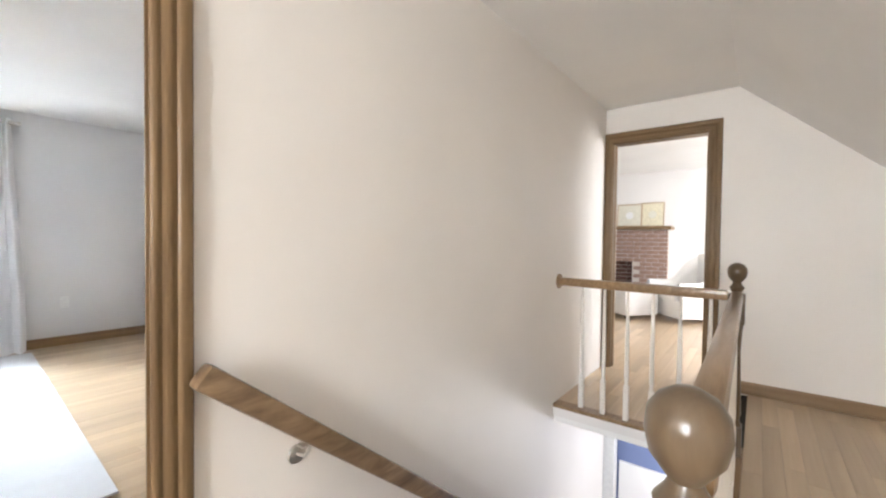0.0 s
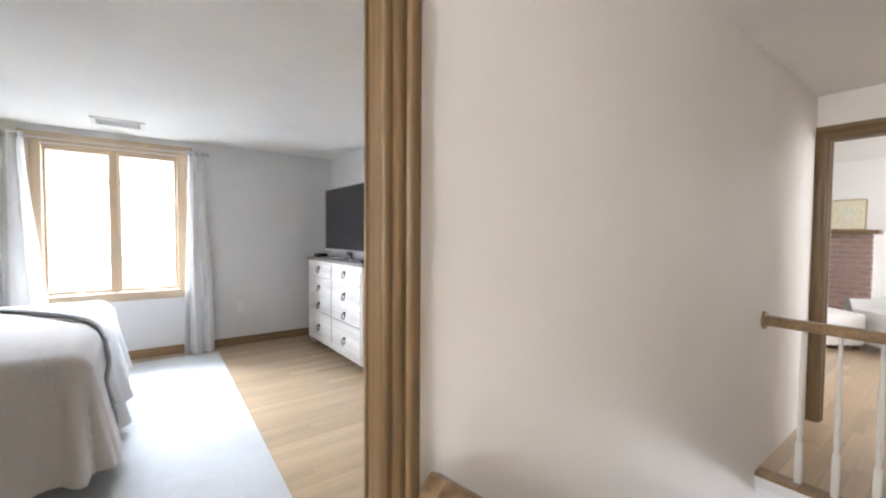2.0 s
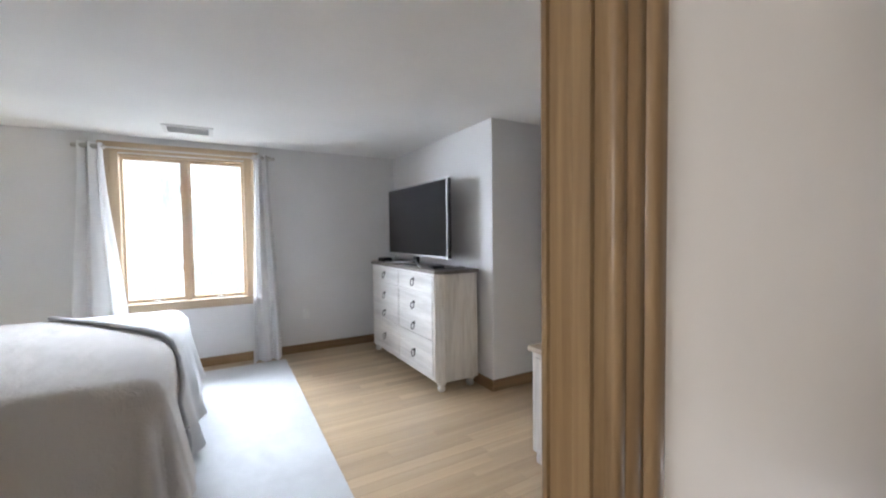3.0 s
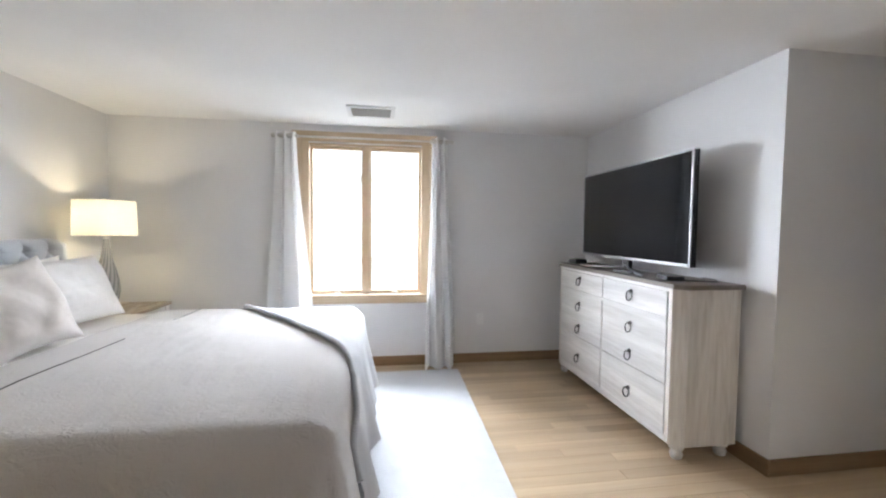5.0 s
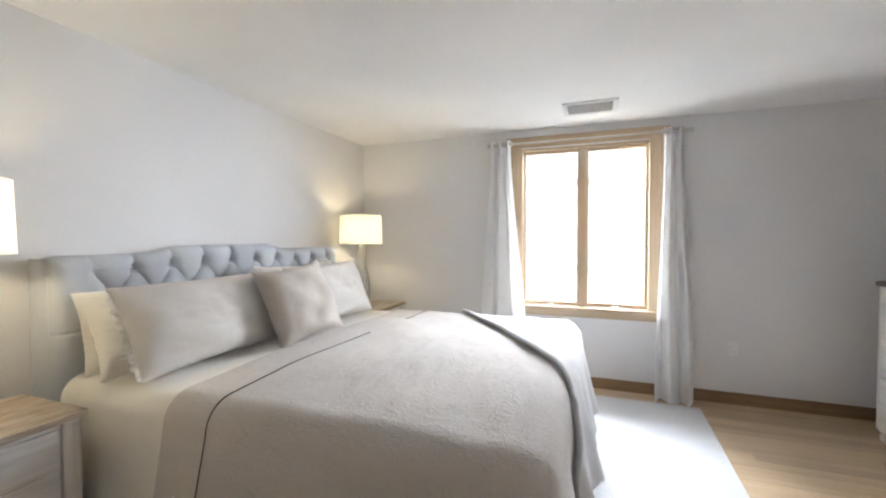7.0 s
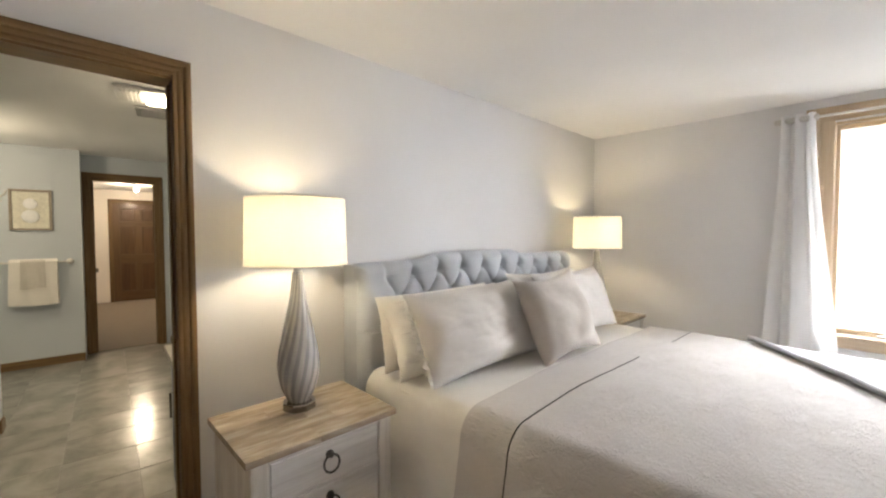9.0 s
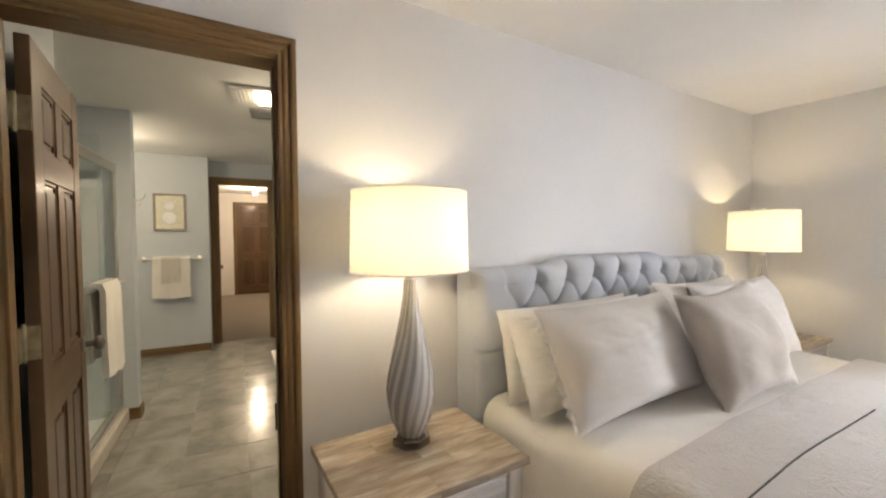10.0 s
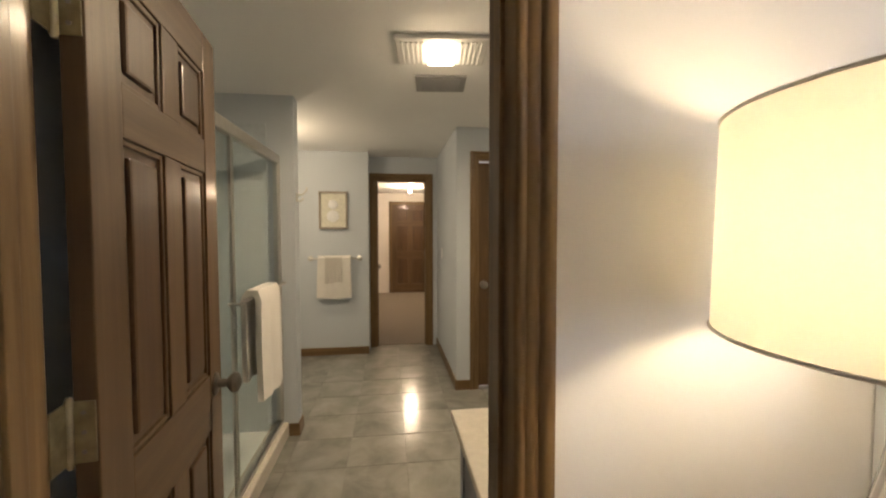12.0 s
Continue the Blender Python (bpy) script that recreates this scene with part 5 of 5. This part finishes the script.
build_picture()
hook = thing("robe_hook", "nickel double robe hook on the shower wall end", "hook", BATH)
part("plate", box(-0.343, -0.335, -4.015, -3.985, 1.60, 1.66, bevel=0.003), M_CHROME, hook)
part("prong", tube([(-0.343, -4.0, 1.645), (-0.375, -4.0, 1.65), (-0.40, -4.0, 1.675), (-0.405, -4.0, 1.70)], 0.006), M_CHROME, hook, smooth=True)
part("prong", tube([(-0.343, -4.0, 1.615), (-0.36, -4.0, 1.605), (-0.375, -4.0, 1.615), (-0.378, -4.0, 1.63)], 0.006), M_CHROME, hook, smooth=True)


def build_fan_light():
    f = thing("fan_light", "lit ceiling fan light with white grille", "ceiling light", Matrix.Translation((-1.335, -3.10, H)) @ pose(0, 0, 0, 0, 0, -10))
    part("housing", box(-0.225, 0.225, -0.15, 0.15, -0.022, 0.0, bevel=0.008), M_METALW, f)
    part("diffuser", box(-0.068, 0.068, -0.105, 0.105, -0.045, -0.0225, bevel=0.012), M_BULB, f, "glowing frosted diffuser")
    for s in (-1, 1):
        for i in range(5):
            x = s * (0.095 + 0.024 * i)
            part("slat", box(x - 0.006, x + 0.006, -0.12, 0.12, -0.030, -0.0225, bevel=0.002), M_METALW, f)


build_fan_light()
ceiling_vent("ceiling_vent", Matrix.Translation((-1.42, -3.55, H)) @ pose(0, 0, 0, 0, 0, -10), 0.30, 0.25, 9, M_DARKV, "grey louvred air vent in the bathroom ceiling")
lamp("bath_light", "AREA", Matrix.Translation((-1.335, -3.10, H - 0.055)), 16, (1.0, 0.84, 0.58), 0.17, 0.26)
lamp("bath_glow", "POINT", Matrix.Translation((-1.335, -3.10, H - 0.14)), 1.8, (1.0, 0.84, 0.58), 0.07)
lamp("alcove_light", "POINT", BATH @ Matrix.Translation((0.15, -4.75, H - 0.18)), 13, (1.0, 0.84, 0.58), 0.09)


def build_vanity():
    v = thing("vanity", "dark blue-grey bathroom vanity cabinet", "vanity", BATH)
    xf, y0, y1 = -1.19, -2.39, -1.88
    part("body", box(-1.79, xf - 0.02, y0 + 0.012, y1, 0.0, 0.77, bevel=0.003), M_VANITY, v)
    for a, b in ((y0 + 0.02, (y0 + y1) / 2 - 0.004), ((y0 + y1) / 2 + 0.004, y1 - 0.008)):
        d = part("cabinet_door", boxes((xf - 0.02, xf - 0.004, a, b, 0.10, 0.74), (xf - 0.004, xf, a, a + 0.05, 0.10, 0.74), (xf - 0.004, xf, b - 0.05, b, 0.10, 0.74), (xf - 0.004, xf, a + 0.05, b - 0.05, 0.10, 0.15), (xf - 0.004, xf, a + 0.05, b - 0.05, 0.69, 0.74), bevel=0.002), M_VANITY, v)
        part("handle", tube([(xf, b - 0.03, 0.5), (xf + 0.025, b - 0.03, 0.5), (xf + 0.025, b - 0.03, 0.62), (xf, b - 0.03, 0.62)], 0.005), M_IRON, d, "dark bar handle", smooth=True)


build_vanity()
top = bath(part("countertop", boxes((-1.80, -1.165, -2.415, -1.87, 0.77, 0.80), bevel=0.006), M_COUNTER))
tagged(top, "cream moulded vanity top", "countertop")

far_lamp = thing("ceiling_lamp", "lit bare bulb ceiling lamp in the far room", "ceiling light", pose(-1.9, -9.0, H))
part("canopy", lathe([(0.05, -0.02), (0.06, 0.0)], 20), M_PLATE, far_lamp)
part("bulb", lathe([(0.01, -0.14), (0.035, -0.12), (0.045, -0.09), (0.03, -0.05), (0.02, -0.02)], 18), M_BULB2, far_lamp, "glowing bulb", smooth=True)


# ---- hall: stairs and railing ----
RISE, RUN = 0.184, 0.228
stairs = thing("staircase", "straight staircase going down with oak treads", "stairs", kind="structure")
for i in range(1, 14):
    y = SY0 + (i - 1) * RUN
    z = -i * RISE
    part("tread", box(XH + 0.002, SX - 0.02, y - 0.005, y + RUN + 0.025, z - 0.028, z, bevel=0.006), M_RAIL, stairs)
    part("riser", box(XH + 0.002, SX - 0.02, y + RUN - 0.002, y + RUN + 0.012, z - RISE, z - 0.028), M_WHITE, stairs)

hr = thing("handrail", "round-edged oak handrail descending along the wall", "handrail")
a, b = Vector((-0.062, 1.205, 0.80)), Vector((-0.062, 3.40, -0.99))
d = (b - a)
bm = bmesh.new()
bm_box(bm, -0.028, 0.028, 0.0, d.length, -0.035, 0.03, bevel=0.016)
part("rail", move(bm, Matrix.Translation(a) @ Matrix(((1, 0, 0, 0), (0, d.y / d.length, -d.z / d.length, 0), (0, d.z / d.length, d.y / d.length, 0), (0, 0, 0, 1)))), M_HANDRAIL, hr, smooth=True)
for t in (0.135, 0.55, 0.9):
    p = a + d * t
    k = part("bracket", tube([(p.x, p.y, p.z - 0.035), (p.x, p.y, p.z - 0.062), (p.x - 0.02, p.y, p.z - 0.085), (XH, p.y, p.z - 0.092)], 0.0065), M_CHROME, hr, "nickel handrail bracket", smooth=True)
    part("rosette", move(lathe([(0.03, 0), (0.028, 0.006), (0.012, 0.012)], 18), Matrix.Translation((XH, p.y, p.z - 0.095)) @ pose(0, 0, 0, 0, 90, 0)), M_CHROME, k, smooth=True)
    part("saddle", box(p.x - 0.016, p.x + 0.016, p.y - 0.03, p.y + 0.03, p.z - 0.042, p.z - 0.036), M_CHROME, k)

NEWEL = [(0.030, 0.80), (0.036, 0.815), (0.024, 0.835), (0.020, 0.85), (0.031, 0.868), (0.034, 0.876), (0.022, 0.892), (0.018, 0.902), (0.026, 0.912), (0.039, 0.930), (0.0445, 0.955), (0.042, 0.979), (0.031, 0.996), (0.014, 1.006), (0.002, 1.008)]


def newel(x, y):
    n = thing("newel_post", "turned oak newel post with a ball top", "newel post", pose(x, y, 0), "stair railing posts")
    part("square_base", box(-0.038, 0.038, -0.038, 0.038, -0.2, 0.16, bevel=0.004), M_POST, n)
    part("turned_shaft", lathe([(0.036, 0.16), (0.026, 0.19), (0.032, 0.22), (0.030, 0.30), (0.024, 0.55), (0.030, 0.66), (0.034, 0.70)], 24), M_POST, n, smooth=True)
    part("square_block", box(-0.038, 0.038, -0.038, 0.038, 0.70, 0.86, bevel=0.004), M_POST, n)
    part("ball_top", lathe([(r, z + 0.015) for r, z in NEWEL], 32), M_POST, n, "polished oak ball finial", smooth=True)
    return n


newel(0.885, 3.455)
newel(0.913, 1.338).location.z = -0.06


def baluster(x, y):
    s = thing("baluster", "slim turned ivory painted baluster", "baluster", pose(x, y, 0), "stair railing balusters")
    part("shaft", lathe([(0.013, 0.22), (0.010, 0.24), (0.013, 0.27), (0.0125, 0.5), (0.009, 0.80), (0.008, 0.83)], 14), M_SPINDLE, s, smooth=True)
    part("foot_block", box(-0.015, 0.015, -0.015, 0.015, 0.0, 0.22, bevel=0.003), M_SPINDLE, s)
    return s


first = baluster(0.045, 3.535)
for i in range(1, 6):
    copy_thing(first, pose(0.045 + i * 0.145, 3.535 - 0.012 * i, 0))
for i in range(1, 14):
    copy_thing(first, pose(0.887 + 0.002 * i, 3.40 - i * 0.146, 0))


def top_rail(p, q, label):
    p, q = Vector(p), Vector(q)
    r = thing("banister_rail", label, "banister")
    d = q - p
    u = Vector((-d.y, d.x, 0)).normalized()
    bm = bmesh.new()
    bm_box(bm, -0.027, 0.027, 0.0, d.length, -0.028, 0.028, bevel=0.014)
    m = Matrix((( -u.x, d.x / d.length, 0, p.x), (-u.y, d.y / d.length, 0, p.y), (0, 0, 1, p.z), (0, 0, 0, 1)))
    part("rail", move(bm, m), M_RAIL, r, smooth=True)
    return r


end_rail = top_rail((XH + 0.012, 3.545, 0.845), (0.85, 3.46, 0.845), "oak banister rail across the landing with a wall rosette")
part("rosette", move(lathe([(0.052, 0), (0.05, 0.01), (0.038, 0.016)], 24), Matrix.Translation((XH, 3.545, 0.845)) @ pose(0, 0, 0, 0, 90, 0)), M_RAIL, end_rail, "round oak wall rosette", smooth=True)
top_rail((0.887, 3.42, 0.845), (0.913, 1.375, 0.79), "long oak banister rail beside the stairwell")

# ---- living room ----
fp = thing("fireplace", "red brick fireplace with wooden mantel shelf", "fireplace")
FX0, FX1, FY = -2.05, -0.33, 9.06
part("core", boxes((FX0 + 0.01, -1.80, FY + 0.015, 9.3, 0, 1.36), (-0.92, FX1 - 0.01, FY + 0.015, 9.3, 0, 1.36), (-1.80, -0.92, FY + 0.015, 9.3, 0.76, 1.36)), M_MORTAR, fp)
part("firebox", boxes((-1.80, -0.92, 9.25, 9.29, 0.0, 0.76)), M_MORTAR, fp, "firebox back behind the bricks")
part("mantel", box(FX0 - 0.1, FX1 + 0.07, FY - 0.14, 9.3, 1.362, 1.42, bevel=0.008), M_TRIM_X, fp, "oak mantel shelf")
brick_mesh = None
for row in range(18):
    z = 0.005 + row * 0.0752
    off = 0.0 if row % 2 else 0.105
    x = FX0 - off
    while x < FX1 - 0.02:
        x0, x1 = max(x, FX0), min(x + 0.2, FX1)
        if x1 - x0 > 0.03 and not (z < 0.75 and x1 > -1.79 and x0 < -0.93):
            if x1 - x0 > 0.199 and brick_mesh:
                ob = new("brick", brick_mesh)
                ob.parent = fp
            else:
                ob = part("brick", box(0, x1 - x0, 0, 0.06, 0, 0.066, bevel=0.003), M_BRICK, fp)
                if x1 - x0 > 0.199:
                    brick_mesh = ob.data
            ob.location = (x0, FY, z)
        x += 0.21


for row in range(10):
    for i in range(5):
        x0 = -1.79 + i * 0.21 - (0.105 if row % 2 else 0.0)
        x0, x1 = max(x0, -1.79), min(x0 + 0.2, -0.93)
        if x1 - x0 > 0.03:
            part("brick", box(x0, x1, 9.235, 9.26, 0.005 + row * 0.0752, 0.071 + row * 0.0752, bevel=0.003), M_DARKBRICK, fp)


def framed_art(x, w, h, mat, label):
    p = thing("framed_art", label, "picture", pose(x, 9.2, 1.421, -6, 0, 0), "mantel pictures")
    for a in ((0, 0.02, 0, h), (w - 0.02, w, 0, h), (0.02, w - 0.02, 0, 0.02), (0.02, w - 0.02, h - 0.02, h)):
        part("frame", box(a[0], a[1], -0.01, 0.01, a[2], a[3], bevel=0.003), M_WIN_V, p)
    part("print", box(0.02, w - 0.02, -0.004, 0.006, 0.02, h - 0.02), mat, p)
    part("disc", move(lathe([(0.07, 0), (0.068, 0.004)], 28), Matrix.Translation((w / 2, -0.004, h / 2)) @ pose(0, 0, 0, 90, 0, 0)), M_ART if mat == M_ARTY else M_PLATE, p)


framed_art(-1.25, 0.46, 0.44, M_ART, "pale framed print leaning on the mantel")
framed_art(-0.82, 0.40, 0.46, M_ARTY, "yellow framed print with a round motif on the mantel")


def armchair(m):
    c = thing("armchair", "white upholstered armchair with sloping arms", "armchair", m)
    part("base", box(-0.40, 0.40, -0.42, 0.40, 0.06, 0.30, bevel=0.03), M_SOFA, c, smooth=True)
    part("seat_cushion", box(-0.29, 0.29, -0.43, 0.25, 0.28, 0.46, bevel=0.05), M_SOFA, c, smooth=True)
    part("backrest", move(box(-0.38, 0.38, 0, 0.18, 0.25, 0.98, bevel=0.06), Matrix.Translation((0, 0.24, 0)) @ pose(0, 0, 0, -8, 0, 0)), M_SOFA, c, smooth=True)
    for s in (-1, 1):
        def arm(u, v, s=s):
            a = u * 2 * math.pi
            y = -0.42 + 0.78 * v
            hz = 0.56 + 0.34 * smooth01((v - 0.35) / 0.65)
            return (s * 0.36 + 0.075 * math.cos(a), y, 0.06 + (hz - 0.06) * (0.5 + 0.5 * math.sin(a)))
        part("armrest", sheet(arm, 20, 16), M_SOFA, c, smooth=True)
        for y in (-0.38, 0.34):
            part("leg", box(s * 0.36 - 0.02, s * 0.36 + 0.02, y - 0.02, y + 0.02, 0.002, 0.07), M_DOOR_V, c, "dark short leg")


armchair(pose(0.18, 7.75, 0, 0, 0, -48))
ott = thing("ottoman", "white upholstered ottoman before the armchair", "ottoman", pose(-0.62, 7.45, 0, 0, 0, -40))
part("cushion", box(-0.36, 0.36, -0.28, 0.28, 0.05, 0.43, bevel=0.05), M_SOFA, ott, smooth=True)
for x in (-0.3, 0.3):
    for y in (-0.22, 0.22):
        part("leg", box(x - 0.02, x + 0.02, y - 0.02, y + 0.02, 0.002, 0.07), M_DOOR_V, ott, "dark short leg")
tbl = thing("glass_side_table", "round glass side table beside the armchair", "side table", pose(0.72, 7.1, 0))
part("tabletop", lathe([(0.27, 0.50), (0.275, 0.505), (0.27, 0.512)], 40), M_PANE, tbl, smooth=True)
part("stem", lathe([(0.14, 0.002), (0.14, 0.015), (0.018, 0.03), (0.018, 0.5)], 24), M_CHROME, tbl, smooth=True)

# ---- recess: tall side cabinet with its lamp, closet shelves ----
cab = thing("side_cabinet", "white wooden cabinet with weathered plank top near the door", "cabinet", pose(-1.60, 2.32, 0))
part("body", box(0.02, 0.52, 0.02, 0.44, 0.07, 0.66, bevel=0.004), M_WASH_V, cab)
part("top", box(0, 0.54, 0, 0.46, 0.66, 0.69, bevel=0.004), M_BROWNTOP, cab, "weathered plank top")
for x in (0.06, 0.48):
    for y in (0.06, 0.40):
        part("foot", box(x - 0.025, x + 0.025, y - 0.025, y + 0.025, 0, 0.07, bevel=0.004), M_WASH_V, cab)
part("door", box(0.05, 0.49, 0.008, 0.02, 0.10, 0.63, bevel=0.003), M_WASH_V, cab)
bl = thing("buffet_lamp", "tall lamp with stacked glass column and cone shade", "lamp", pose(-1.30, 2.57, 0.69))
part("base", lathe([(0.07, 0), (0.07, 0.015), (0.02, 0.03)], 24), M_BRASS, bl, smooth=True)
for i in range(5):
    z = 0.03 + i * 0.13
    part("glass_segment", lathe([(0.012, z), (0.024, z + 0.02), (0.026, z + 0.06), (0.02, z + 0.11), (0.012, z + 0.125)], 20), M_PANE, bl, smooth=True)
part("stem", lathe([(0.008, 0.02), (0.008, 0.95)], 12), M_BRASS, bl)
part("shade", sheet(lambda u, v: ((0.19 - 0.10 * v) * math.cos(2 * math.pi * u), (0.19 - 0.10 * v) * math.sin(2 * math.pi * u), 0.82 + 0.30 * v), 48, 6), M_SHADE, bl, "ivory cone shade", smooth=True)
shelf = thing("closet_shelves", "white closet shelving with folded clothes behind the doorway", "shelves")
for z in (0.35, 0.75, 1.15, 1.55, 1.95):
    part("shelf", box(-2.68, -0.92, 4.10, 4.44, z, z + 0.02, bevel=0.002), M_PLATE, shelf)
for x in (-2.69, -1.82, -0.93):
    part("side", box(x, x + 0.02, 4.10, 4.445, 0.0, 2.1), M_PLATE, shelf)

# ---- pieces: floor boards and tiles ----
board_cache = {}


def floor_boards(parent, x0, x1, y0, y1, width=0.083, seed=1, top=0.0, skip=None):
    rng = random.Random(seed)
    x = x0
    while x < x1 - 0.005:
        w = min(width, x1 - x)
        y = y0 - rng.uniform(0, 1.1)
        while y < y1 - 0.005:
            n = rng.choice((0.7, 0.95, 1.2, 1.5, 1.8))
            a, b = max(y, y0), min(y + n, y1)
            y += n
            if b - a < 0.02 or (skip and skip(x, w, a, b)):
                continue
            key = (round(w, 3), round(b - a, 3))
            if key not in board_cache:
                bm = bmesh.new()
                bm_box(bm, 0.0004, w - 0.0004, 0.0004, b - a - 0.0004, -0.012, 0.0)
                es = [e for e in bm.edges if all(v.co.z > -0.001 for v in e.verts)]
                bmesh.ops.bevel(bm, geom=es, offset=0.0006, segments=1, affect="EDGES")
                me = bpy.data.meshes.new("floor_board")
                bm.to_mesh(me)
                bm.free()
                me.materials.append(M_BOARD)
                board_cache[key] = me
            ob = new("floor_board", board_cache[key])
            ob.location = (x, a, top)
            ob.parent = parent
        x += width


fb = bpy.data.objects["floor_bedroom"]
floor_boards(fb, XW, XI, YB, YR, seed=3, skip=lambda x, w, a, b: x + w > -9 and x < XR - 0.1 and a > YD)
fh = bpy.data.objects["floor_hall"]
floor_boards(fh, XI, XH, DOOR[0], DOOR[1], seed=5)
floor_boards(fh, XH, SX - 0.035, SY1 + 0.06, 4.57, seed=6)
floor_boards(fh, SX + 0.03, 2.5, -0.2, 4.57, seed=7)
floor_boards(fh, XH, SX + 0.03, -0.6, SY0 - 0.06, seed=8)
floor_boards(fh, -1.0, 2.6, 4.57, 9.0, width=0.083, seed=9)


def bath_tiles(parent):
    S = 0.355
    me = bpy.data.meshes.new("tile")
    bm = box(0.002, S - 0.002, 0.002, S - 0.002, -0.006, 0.0, bevel=0.0015)
    bm.to_mesh(me)
    bm.free()
    me.materials.append(M_TILE)
    for i in range(-5, 4):
        for j in range(13):
            ob = new("tile", me)
            ob.location = (-1.06 + i * S, -1.745 - (j + 1) * S + 0.02, 0)
            ob.parent = parent


bath_tiles(bpy.data.objects["floor_bath"])
